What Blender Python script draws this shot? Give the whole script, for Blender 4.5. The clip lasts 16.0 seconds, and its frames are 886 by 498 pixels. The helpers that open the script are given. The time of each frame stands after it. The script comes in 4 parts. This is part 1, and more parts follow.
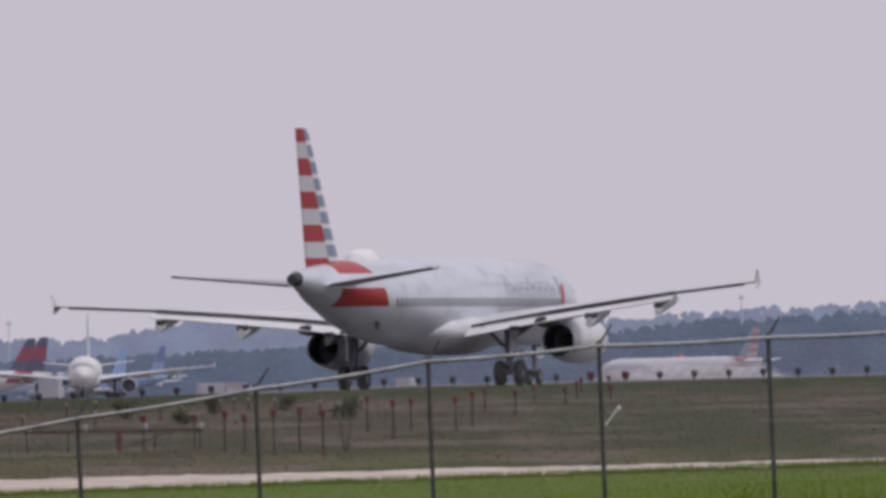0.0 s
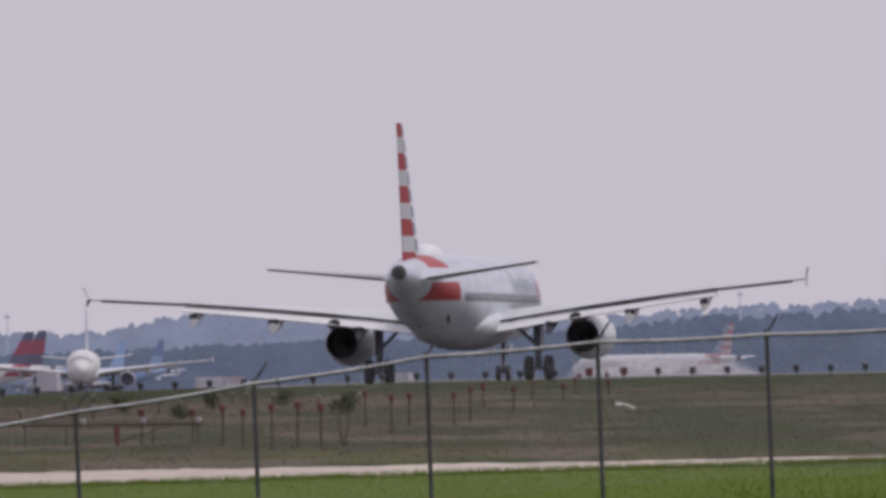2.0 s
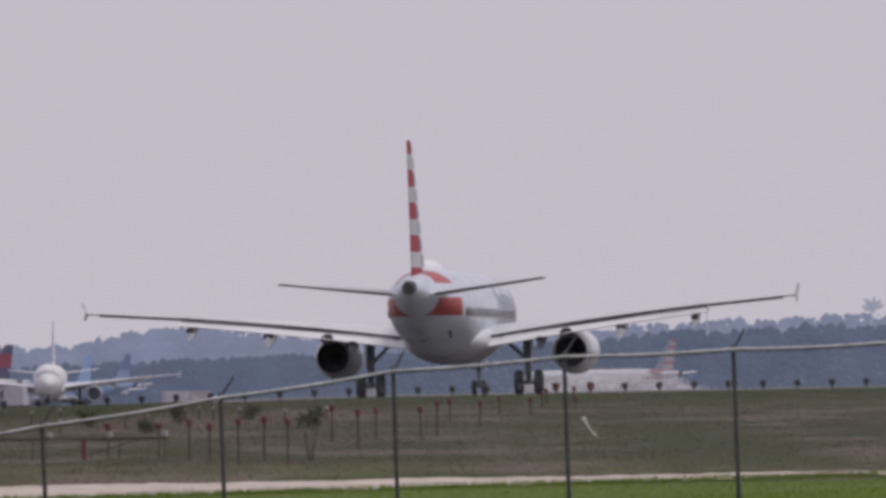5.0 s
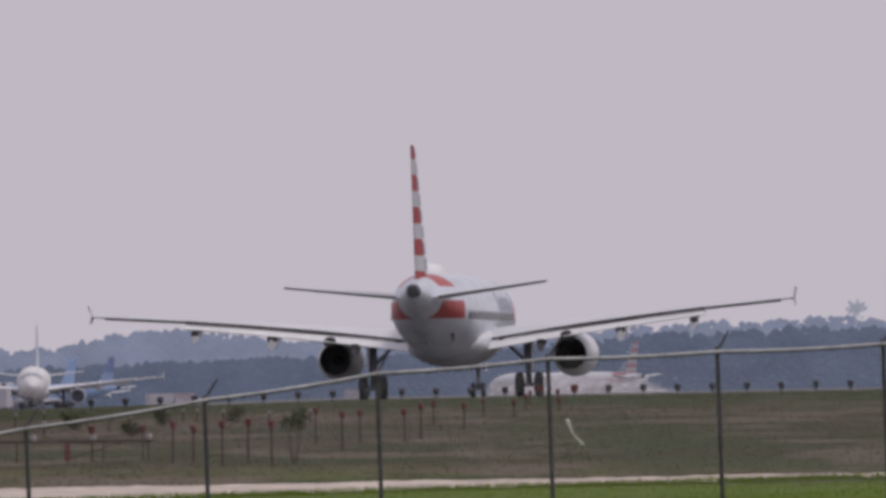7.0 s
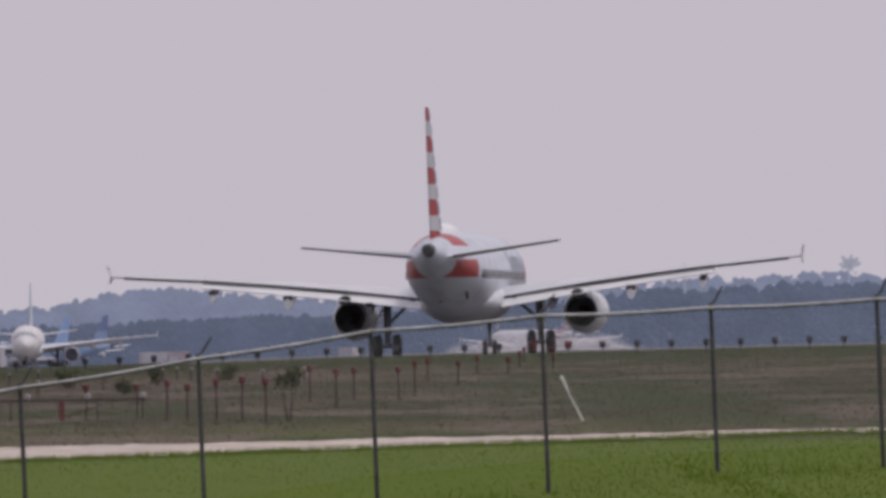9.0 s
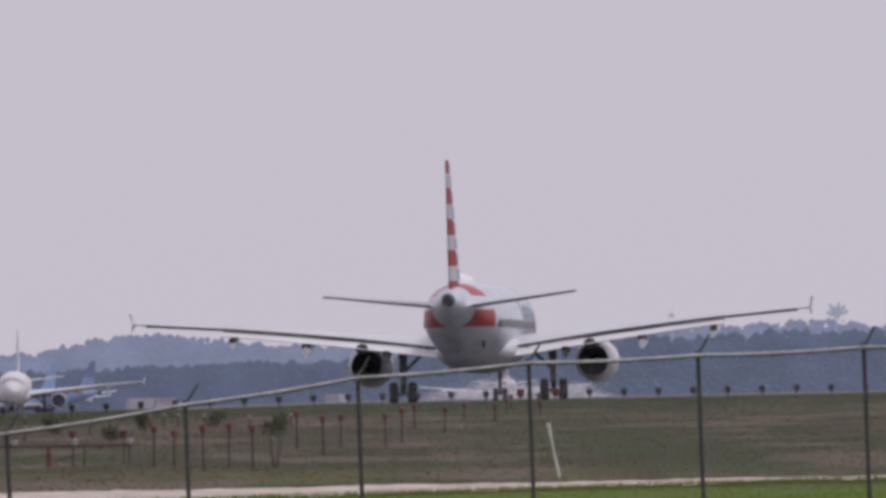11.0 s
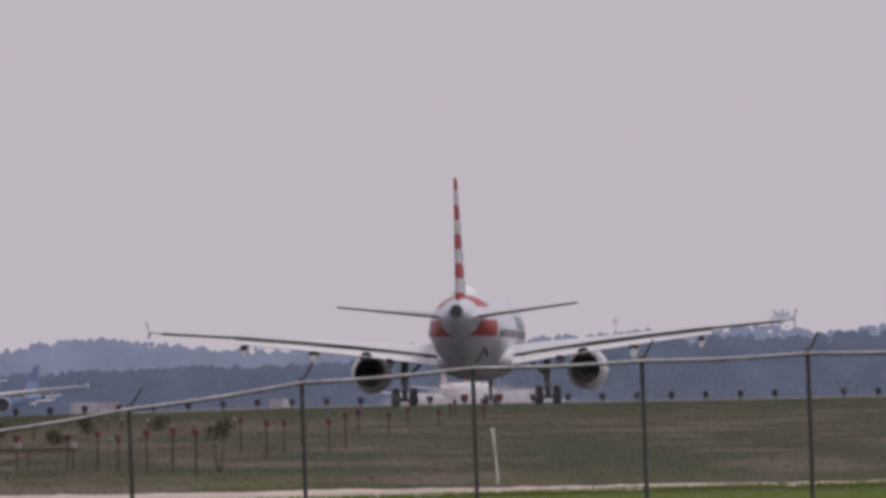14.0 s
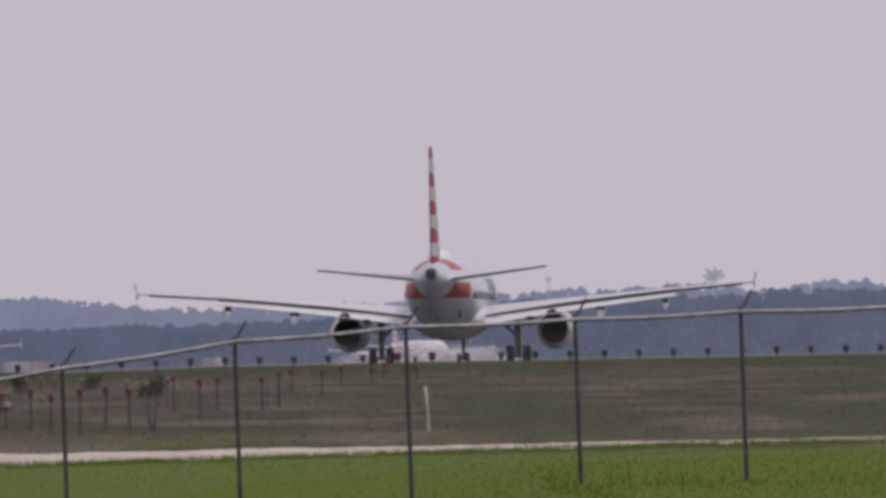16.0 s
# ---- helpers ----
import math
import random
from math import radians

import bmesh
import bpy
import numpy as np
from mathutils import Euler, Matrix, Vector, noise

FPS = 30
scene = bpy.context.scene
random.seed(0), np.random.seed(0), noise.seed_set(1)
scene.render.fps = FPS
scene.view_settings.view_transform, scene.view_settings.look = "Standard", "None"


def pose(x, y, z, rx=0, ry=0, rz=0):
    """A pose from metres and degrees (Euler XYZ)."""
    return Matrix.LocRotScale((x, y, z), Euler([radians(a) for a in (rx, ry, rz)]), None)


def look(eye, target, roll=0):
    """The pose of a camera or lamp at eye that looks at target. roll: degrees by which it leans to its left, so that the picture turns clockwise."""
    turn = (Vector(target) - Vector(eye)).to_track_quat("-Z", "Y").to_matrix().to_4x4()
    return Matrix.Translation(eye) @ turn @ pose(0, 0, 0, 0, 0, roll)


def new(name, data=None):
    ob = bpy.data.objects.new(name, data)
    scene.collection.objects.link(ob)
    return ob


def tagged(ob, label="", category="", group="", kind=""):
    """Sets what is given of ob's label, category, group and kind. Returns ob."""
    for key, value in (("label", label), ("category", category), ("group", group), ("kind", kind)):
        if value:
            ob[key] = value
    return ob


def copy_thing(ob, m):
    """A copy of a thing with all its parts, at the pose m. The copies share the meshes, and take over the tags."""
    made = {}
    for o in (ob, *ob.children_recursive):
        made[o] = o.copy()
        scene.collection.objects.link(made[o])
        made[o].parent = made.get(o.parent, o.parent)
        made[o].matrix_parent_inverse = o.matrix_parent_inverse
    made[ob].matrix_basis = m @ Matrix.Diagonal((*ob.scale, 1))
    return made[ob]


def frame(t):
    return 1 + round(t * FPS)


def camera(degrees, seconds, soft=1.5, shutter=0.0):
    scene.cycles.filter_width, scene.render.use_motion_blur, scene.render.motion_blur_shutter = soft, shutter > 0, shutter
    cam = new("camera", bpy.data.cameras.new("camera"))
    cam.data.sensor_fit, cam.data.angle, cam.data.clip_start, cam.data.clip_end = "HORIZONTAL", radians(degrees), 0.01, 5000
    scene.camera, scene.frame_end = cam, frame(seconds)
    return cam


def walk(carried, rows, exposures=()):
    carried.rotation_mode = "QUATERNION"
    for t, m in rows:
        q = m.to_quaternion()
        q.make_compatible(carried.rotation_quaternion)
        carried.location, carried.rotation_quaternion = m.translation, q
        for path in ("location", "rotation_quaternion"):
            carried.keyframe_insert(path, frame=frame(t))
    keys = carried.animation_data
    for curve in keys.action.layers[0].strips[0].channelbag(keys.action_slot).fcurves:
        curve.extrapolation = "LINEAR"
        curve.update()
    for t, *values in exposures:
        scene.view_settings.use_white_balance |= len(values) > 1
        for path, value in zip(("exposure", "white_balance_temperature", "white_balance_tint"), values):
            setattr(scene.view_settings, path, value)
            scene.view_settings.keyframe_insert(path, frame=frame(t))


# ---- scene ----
EYE = (0.0, 0.0, 0.5)
cam = camera(4.8, 16.0, soft=3.7)
# seconds, tilt, lean and pan of a hand-steadied tripod head, in degrees
HEAD = [
    (0.0, 90.6953, 1.450, 0.000), (0.5, 90.7095, 1.543, -0.032), (1.0, 90.7455, 1.532, -0.058),
    (1.5, 90.6964, 1.286, -0.067), (2.0, 90.6698, 1.171, -0.009), (2.5, 90.6937, 1.161, 0.015),
    (3.0, 90.6855, 1.096, -0.029), (3.5, 90.6931, 1.194, -0.067), (4.0, 90.6724, 0.999, -0.094),
    (4.5, 90.7158, 1.060, -0.154), (6.8, 90.7720, 1.110, -0.259), (7.0, 90.7568, 1.121, -0.277), (7.5, 90.7163, 1.171, -0.280),
    (8.0, 90.5435, 1.306, -0.305), (8.2, 90.4872, 1.423, -0.296), (10.3, 90.6860, 1.240, -0.362), (10.5, 90.7163, 1.231, -0.368),
    (11.0, 90.7769, 1.213, -0.381), (11.5, 90.7838, 1.040, -0.402), (12.0, 90.8306, 1.092, -0.452),
    (12.5, 90.8709, 1.078, -0.539), (13.0, 90.8773, 1.203, -0.608), (13.5, 90.8267, 1.250, -0.641),
    (14.0, 90.7980, 1.095, -0.685), (14.5, 90.7475, 1.211, -0.729), (15.0, 90.6632, 1.109, -0.869),
    (15.5, 90.6197, 1.120, -0.947), (16.0, 90.5664, 1.171, -1.048)]
# the picture grows a little darker and warmer on the way
TONE = [(0.0, 0.03, 6500, 10), (4.5, 0.0, 6500, 10), (7.0, -0.06, 6620, 10), (8.2, -0.06, 6620, 10), (10.5, 0.05, 6450, 11.5), (11.2, 0.02, 6480, 11.5),
        (12.5, -0.08, 6680, 12), (14.5, -0.10, 6720, 12), (15.5, -0.08, 6650, 11.5), (16.0, -0.05, 6640, 11.5)]
walk(cam, [(t, pose(*EYE, rx, ry, rz)) for t, rx, ry, rz in HEAD], TONE)

# ---- light: a hazy, bright overcast sky with a soft sun ----
world = bpy.data.worlds.new("world")
scene.world = world
world.use_nodes = True
wn, wl = world.node_tree.nodes, world.node_tree.links
wn.clear()
sky = wn.new("ShaderNodeTexSky")
sky.sky_type, sky.sun_disc = "NISHITA", False
sky.sun_elevation, sky.sun_rotation = radians(52), radians(115)
sky.air_density, sky.dust_density, sky.ozone_density = 1.0, 6.0, 1.0
sky_light = wn.new("ShaderNodeBackground")
sky_light.inputs[1].default_value = 0.05
wl.new(sky.outputs[0], sky_light.inputs[0])
haze_light = wn.new("ShaderNodeBackground")
haze_light.inputs[0].default_value = (0.600, 0.560, 0.640, 1)
haze_light.inputs[1].default_value = 1.0
sky_mix = wn.new("ShaderNodeMixShader")
sky_mix.inputs[0].default_value = 0.90
wl.new(sky_light.outputs[0], sky_mix.inputs[1])
wl.new(haze_light.outputs[0], sky_mix.inputs[2])
world_out = wn.new("ShaderNodeOutputWorld")
wl.new(sky_mix.outputs[0], world_out.inputs[0])

sun = new("sun", bpy.data.lights.new("sun", "SUN"))
sun.data.energy, sun.data.angle, sun.data.color = 1.25, radians(14), (1.0, 0.96, 0.9)
sun.matrix_world = look((60, -30, 90), (0, 0, 0))


# ---- materials ----
def material(name):
    m = bpy.data.materials.new(name)
    m.use_nodes = True
    return m, m.node_tree.nodes, m.node_tree.links, m.node_tree.nodes["Principled BSDF"]


def paint(name, color, rough=0.5, metal=0.0, vary=0.12, size=2.0, bump=0.0, coat=0.0):
    """A painted, metal or mineral surface: two scales of mottling and a fine relief."""
    m, n, l, b = material(name)
    co = n.new("ShaderNodeTexCoord")
    big, fine = n.new("ShaderNodeTexNoise"), n.new("ShaderNodeTexNoise")
    big.inputs["Scale"].default_value, fine.inputs["Scale"].default_value = 1 / size, 9 / size
    big.inputs["Detail"].default_value = fine.inputs["Detail"].default_value = 4
    l.new(co.outputs["Object"], big.inputs["Vector"])
    l.new(co.outputs["Object"], fine.inputs["Vector"])
    add = n.new("ShaderNodeMath")
    add.operation = "MULTIPLY_ADD"
    add.inputs[1].default_value = 0.4
    l.new(fine.outputs[0], add.inputs[0])
    l.new(big.outputs[0], add.inputs[2])
    ramp = n.new("ShaderNodeValToRGB")
    ramp.color_ramp.elements[0].position, ramp.color_ramp.elements[1].position = 0.45, 0.95
    ramp.color_ramp.elements[0].color = (*[c * (1 - vary) for c in color], 1)
    ramp.color_ramp.elements[1].color = (*[min(1, c * (1 + vary)) for c in color], 1)
    l.new(add.outputs[0], ramp.inputs[0])
    l.new(ramp.outputs[0], b.inputs["Base Color"])
    b.inputs["Roughness"].default_value, b.inputs["Metallic"].default_value = rough, metal
    b.inputs["Coat Weight"].default_value = coat
    if bump:
        bp = n.new("ShaderNodeBump")
        bp.inputs["Strength"].default_value, bp.inputs["Distance"].default_value = bump, 0.02 * size
        l.new(fine.outputs[0], bp.inputs["Height"])
        l.new(bp.outputs[0], b.inputs["Normal"])
    return m


class Nodes:
    """Short arithmetic on node sockets, for painted stripes."""

    def __init__(self, n, l):
        self.n, self.l = n, l

    def op(self, kind, a, b=0.0, c=0.0):
        o = self.n.new("ShaderNodeMath")
        o.operation = kind
        for i, v in enumerate((a, b, c)):
            if isinstance(v, (int, float)):
                o.inputs[i].default_value = v
            else:
                self.l.new(v, o.inputs[i])
        return o.outputs[0]

    def between(self, v, low, high):
        return self.op("MULTIPLY", self.op("GREATER_THAN", v, low), self.op("LESS_THAN", v, high))

    def mix(self, f, a, b):
        o = self.n.new("ShaderNodeMix")
        o.data_type = "RGBA"
        if isinstance(f, float):
            o.inputs[0].default_value = f
        else:
            self.l.new(f, o.inputs[0])
        for i, v in ((6, a), (7, b)):
            if isinstance(v, tuple):
                o.inputs[i].default_value = (*v, 1)
            else:
                self.l.new(v, o.inputs[i])
        return o.outputs[2]

    def xyz(self):
        co, sep = self.n.new("ShaderNodeTexCoord"), self.n.new("ShaderNodeSeparateXYZ")
        self.l.new(co.outputs["Object"], sep.inputs[0])
        return co, sep.outputs

    def noise(self, vec, scale, stretch=(1, 1, 1), detail=4):
        mp, o = self.n.new("ShaderNodeMapping"), self.n.new("ShaderNodeTexNoise")
        mp.inputs["Scale"].default_value = stretch
        o.inputs["Scale"].default_value, o.inputs["Detail"].default_value = scale, detail
        self.l.new(vec, mp.inputs["Vector"])
        self.l.new(mp.outputs[0], o.inputs["Vector"])
        return o.outputs[0]


SILVER = (0.74, 0.78, 0.87)
RED = (0.46, 0.035, 0.035)


def fuselage_paint(name, body, patch, s=1.0, metal=0.0, rough=0.6):
    """Silver-white body with streaks of grime; two patches of colour wrap the tail."""
    m, n, l, b = material(name)
    k = Nodes(n, l)
    co, (x, y, z) = k.xyz()
    dirt = k.noise(co.outputs["Object"], 1.4, (0.9, 0.18, 0.9))
    base = k.mix(k.op("MULTIPLY", dirt, 0.45), body, tuple(c * 0.7 for c in body))
    # oily streaks that trail aft along the hull, and smaller smudges round panels and valves
    streak = k.op("MULTIPLY", k.op("SUBTRACT", k.noise(co.outputs["Object"], 1.1, (1.3, 0.10, 1.0), 5), 0.47), 4.0)
    smudge = k.op("MULTIPLY", k.op("SUBTRACT", k.noise(co.outputs["Object"], 1.0, (1.0, 0.55, 1.2), 6), 0.52), 5.0)
    stain = k.op("MINIMUM", k.op("MAXIMUM", k.op("MAXIMUM", streak, smudge), 0.0), 1.0)
    base = k.mix(k.op("MULTIPLY", stain, 0.42), base, tuple(c * 0.45 for c in body))
    fore = k.op("MULTIPLY_ADD", z, -0.8, -10.4 * s)
    tail = k.op("MULTIPLY", k.op("LESS_THAN", y, fore), k.op("GREATER_THAN", y, -18.6 * s))
    bands = k.op("ADD", k.between(z, 3.78 * s, 4.62 * s), k.op("GREATER_THAN", z, 5.28 * s))
    col = k.mix(k.op("MULTIPLY", tail, bands), base, patch)
    l.new(col, b.inputs["Base Color"])
    b.inputs["Metallic"].default_value, b.inputs["Roughness"].default_value = metal, rough
    return m


def fin_paint(name, kind, s=1.0):
    """Fin with a ladder of red, white and grey-blue blocks, or bands of two colours."""
    m, n, l, b = material(name)
    k = Nodes(n, l)
    co, (x, y, z) = k.xyz()
    if kind in ("ladder", "faded"):
        up = k.op("SUBTRACT", 11.84 * s, z)
        rear = k.op("MULTIPLY_ADD", z, -0.178, -19.67 * s)
        front = k.op("MULTIPLY_ADD", z, -0.694, -11.75 * s)
        u = k.op("DIVIDE", k.op("SUBTRACT", y, rear), k.op("SUBTRACT", front, rear))
        aft = k.op("LESS_THAN", u, 0.57)
        red = k.op("LESS_THAN", k.op("FRACT", k.op("DIVIDE", k.op("ADD", up, 0.144 * s), 1.494 * s)), 0.52)
        blue = k.op("LESS_THAN", k.op("FRACT", k.op("DIVIDE", up, 0.747 * s)), 0.72)
        # the second, paler red has distance haze mixed into it
        first = k.mix(red, (0.50, 0.50, 0.54), (0.33, 0.020, 0.026) if kind == "ladder" else (0.46, 0.26, 0.29))
        second = k.mix(blue, (0.66, 0.67, 0.71), (0.19, 0.25, 0.36))
        col = k.mix(aft, second, first)
    elif kind == "navy":
        # fins of the far jets, muted by haze in their colours
        col = k.mix(k.between(z, 7.7 * s, 10.2 * s), (0.14, 0.14, 0.22), (0.34, 0.10, 0.14))
    elif kind == "white":
        col = k.mix(k.op("GREATER_THAN", z, 11.0), (0.50, 0.54, 0.62), (0.46, 0.50, 0.6))
    elif kind == "sky":
        col = k.mix(k.op("GREATER_THAN", z, 9.0 * s), (0.40, 0.54, 0.77), (0.35, 0.51, 0.77))
    else:
        col = k.mix(k.op("GREATER_THAN", z, 8.4 * s), (0.33, 0.44, 0.67), (0.22, 0.29, 0.50))
    grime = k.noise(co.outputs["Object"], 2.0, (1, 1, 0.4))
    l.new(k.mix(k.op("MULTIPLY", grime, 0.10), col, (0.35, 0.35, 0.37)), b.inputs["Base Color"])
    b.inputs["Roughness"].default_value = 0.5
    b.inputs["Specular IOR Level"].default_value = 0.25
    return m


WING = paint("wing_paint", (0.66, 0.67, 0.71), 0.45, 0.1, 0.10, 3.0)
FLAP = paint("flap_paint", (0.73, 0.73, 0.76), 0.5, 0.0, 0.08, 2.0)
# near-black painted as shade along wing edges and gaps; pylon fairing shares it
WING_EDGE = paint("wing_edge_shade", (0.048, 0.048, 0.055), 0.55, 0.2, 0.2, 1.0)
BELLY = paint("belly_paint", (0.70, 0.71, 0.76), 0.4, 0.3, 0.24, 3.0)
NACELLE = paint("nacelle_paint", (0.68, 0.69, 0.73), 0.35, 0.2, 0.10, 1.5)
NOZZLE = paint("nozzle_metal", (0.13, 0.128, 0.145), 0.55, 0.3, 0.3, 0.8)
# near-black that paints in the shade inside outlets and intakes
DARK = paint("cavity_shade", (0.06, 0.06, 0.066), 0.8, 0.0, 0.2, 0.6)
TYRE = paint("tyre_rubber", (0.05, 0.05, 0.056), 0.85, 0.0, 0.25, 0.3, 0.2)
STEEL = paint("gear_steel", (0.16, 0.16, 0.18), 0.45, 0.5, 0.2, 0.6)
RIM = paint("wheel_rim", (0.35, 0.35, 0.37), 0.4, 0.6, 0.15, 0.3)
GLASS = paint("cabin_glass", (0.15, 0.15, 0.16), 0.25, 0.0, 0.15, 0.8, 0, 0.3)
LETTER = paint("grey_lettering", (0.36, 0.39, 0.46), 0.45, 0.1, 0.1, 1.0)
# nacelles and glass of far jets, bluish with haze in the colour
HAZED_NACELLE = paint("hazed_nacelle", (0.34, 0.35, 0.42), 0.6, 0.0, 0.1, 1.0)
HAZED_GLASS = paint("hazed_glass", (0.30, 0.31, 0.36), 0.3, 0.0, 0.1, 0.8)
RED_PAINT = paint("red_paint", RED, 0.45, 0.0, 0.15, 0.8)
BLUE_PAINT = paint("blue_paint", (0.34, 0.40, 0.54), 0.45, 0.0, 0.15, 0.8)
DOME = paint("radome_white", (0.80, 0.80, 0.83), 0.4, 0.0, 0.06, 0.8)
GALV = paint("galvanised_steel", (0.47, 0.47, 0.49), 0.5, 0.15, 0.35, 0.3, 0.1)
POST = paint("weathered_post_steel", (0.05, 0.05, 0.056), 0.6, 0.3, 0.3, 0.25, 0.15)
LAMP_RED = paint("faded_red_enamel", (0.130, 0.030, 0.034), 0.6, 0.0, 0.35, 0.2)
STEM_RED = paint("rusty_red_stem", (0.074, 0.043, 0.041), 0.7, 0.0, 0.35, 0.2)
LAMP_DARK = paint("dark_lamp_housing", (0.06, 0.06, 0.075), 0.5, 0.2, 0.3, 0.2)
LAMP_WHITE = paint("pale_lamp_glass", (0.30, 0.29, 0.30), 0.3, 0.0, 0.15, 0.2)
FEATHER = paint("dark_plumage", (0.03, 0.03, 0.04), 0.7, 0.0, 0.3, 0.05)
# far dark metal and truck paints, the haze of distance in their colour
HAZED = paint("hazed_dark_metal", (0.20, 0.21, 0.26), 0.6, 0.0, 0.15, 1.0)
TRUCK = paint("hazed_white_truck", (0.36, 0.355, 0.41), 0.45, 0.0, 0.1, 1.0)
TRUCK_PINK = paint("hazed_pink_panel", (0.33, 0.285, 0.335), 0.5, 0.0, 0.15, 1.0)


def ground_material():
    """Mown lawn in front, dry tussocky turf on the rise, greener turf on its crest."""
    m, n, l, b = material("turf")
    k = Nodes(n, l)
    co, (x, y, z) = k.xyz()
    v = co.outputs["Object"]
    wide = k.noise(v, 1.0, (0.10, 0.035, 0.0), 5)
    streak = k.noise(v, 1.0, (0.045, 0.09, 0.0), 3)
    fine = k.noise(v, 3.0, (1, 0.35, 1), 6)
    lawn = k.mix(k.op("MULTIPLY_ADD", wide, 0.7, k.op("MULTIPLY", fine, 0.4)), (0.066, 0.104, 0.011), (0.122, 0.170, 0.022))
    # belts of drier and greener turf across the rise, with ragged borders
    ragged = k.op("MULTIPLY_ADD", k.op("SUBTRACT", streak, 0.5), 95.0, k.op("MULTIPLY_ADD", k.op("SUBTRACT", wide, 0.5), 55.0, y))
    belts = n.new("ShaderNodeValToRGB")
    stops = [(240, (0.092, 0.104, 0.032)), (252, (0.108, 0.096, 0.048)), (268, (0.066, 0.060, 0.034)), (298, (0.046, 0.053, 0.025)), (312, (0.108, 0.084, 0.064)),
             (330, (0.056, 0.054, 0.033)), (352, (0.068, 0.056, 0.042)), (388, (0.110, 0.083, 0.064)), (412, (0.092, 0.073, 0.053)), (432, (0.042, 0.051, 0.023)), (470, (0.046, 0.055, 0.024))]
    el = belts.color_ramp.elements
    while len(el) < len(stops):
        el.new(0.5)
    for e, (at, c) in zip(el, stops):
        e.position, e.color = (at - 220) / 260, (*c, 1)
    l.new(k.op("DIVIDE", k.op("SUBTRACT", ragged, 220.0), 260.0), belts.inputs[0])
    tuft = n.new("ShaderNodeValToRGB")
    tuft.color_ramp.elements[0].position, tuft.color_ramp.elements[1].position = 0.45, 0.68
    l.new(k.noise(v, 1.0, (0.55, 0.07, 0.0), 5), tuft.inputs[0])
    hill = k.mix(k.op("MULTIPLY", tuft.outputs[0], 0.6), belts.outputs[0], (0.036, 0.040, 0.020))
    # broad patches of green turf, closing together towards the east
    patch = n.new("ShaderNodeValToRGB")
    patch.color_ramp.elements[0].position, patch.color_ramp.elements[1].position = 0.47, 0.58
    l.new(k.op("ADD", k.noise(v, 1.0, (0.10, 0.045, 0.0), 4), k.op("MULTIPLY", k.op("MINIMUM", k.op("MAXIMUM", x, -10.0), 16.0), 0.007)), patch.inputs[0])
    hill = k.mix(k.op("MULTIPLY", patch.outputs[0], 0.72), hill, (0.044, 0.061, 0.026))
    bare = n.new("ShaderNodeValToRGB")
    bare.color_ramp.elements[0].position, bare.color_ramp.elements[1].position = 0.52, 0.61
    l.new(k.noise(v, 1.0, (0.20, 0.055, 0.0), 5), bare.inputs[0])
    hill = k.mix(k.op("MULTIPLY", k.op("MULTIPLY", bare.outputs[0], 0.85), k.op("LESS_THAN", ragged, 425.0)), hill, (0.148, 0.115, 0.096))
    hill = k.mix(k.op("MULTIPLY", fine, 0.3), hill, (0.050, 0.046, 0.030))
    col = k.mix(k.op("GREATER_THAN", y, 224.0), lawn, hill)
    l.new(col, b.inputs["Base Color"])
    b.inputs["Roughness"].default_value = 0.95
    b.inputs["Specular IOR Level"].default_value = 0.1
    bp = n.new("ShaderNodeBump")
    bp.inputs["Strength"].default_value, bp.inputs["Distance"].default_value = 0.15, 0.04
    l.new(fine, bp.inputs["Height"])
    l.new(bp.outputs[0], b.inputs["Normal"])
    return m


def blade_material(name, low, high):
    m, n, l, b = material(name)
    geo, ramp = n.new("ShaderNodeNewGeometry"), n.new("ShaderNodeValToRGB")
    ramp.color_ramp.elements[0].color, ramp.color_ramp.elements[1].color = (*low, 1), (*high, 1)
    l.new(geo.outputs["Random Per Island"], ramp.inputs[0])
    l.new(ramp.outputs[0], b.inputs["Base Color"])
    b.inputs["Roughness"].default_value = 0.85
    b.inputs["Specular IOR Level"].default_value = 0.15
    # thin leaves let light through
    leaf, mix = n.new("ShaderNodeBsdfTranslucent"), n.new("ShaderNodeMixShader")
    l.new(ramp.outputs[0], leaf.inputs[0])
    mix.inputs[0].default_value = 0.5
    l.new(b.outputs[0], mix.inputs[1])
    l.new(leaf.outputs[0], mix.inputs[2])
    l.new(mix.outputs[0], n["Material Output"].inputs[0])
    return m


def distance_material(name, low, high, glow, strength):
    """Far-off woods lit mostly by emission standing for haze, in lighter and darker patches."""
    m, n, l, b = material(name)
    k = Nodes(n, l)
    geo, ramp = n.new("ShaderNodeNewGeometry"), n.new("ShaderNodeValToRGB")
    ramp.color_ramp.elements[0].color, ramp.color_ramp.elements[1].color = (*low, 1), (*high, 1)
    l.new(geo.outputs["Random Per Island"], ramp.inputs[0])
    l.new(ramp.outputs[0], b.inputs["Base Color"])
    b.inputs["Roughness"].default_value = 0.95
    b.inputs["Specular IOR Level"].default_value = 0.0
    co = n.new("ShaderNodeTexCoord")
    # broad noise that makes the emitted haze patchy
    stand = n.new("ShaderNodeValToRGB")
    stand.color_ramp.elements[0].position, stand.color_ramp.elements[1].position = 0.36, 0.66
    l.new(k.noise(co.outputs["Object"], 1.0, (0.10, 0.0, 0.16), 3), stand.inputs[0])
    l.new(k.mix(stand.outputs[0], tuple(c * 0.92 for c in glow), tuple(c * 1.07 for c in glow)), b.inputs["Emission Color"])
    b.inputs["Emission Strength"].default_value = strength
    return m


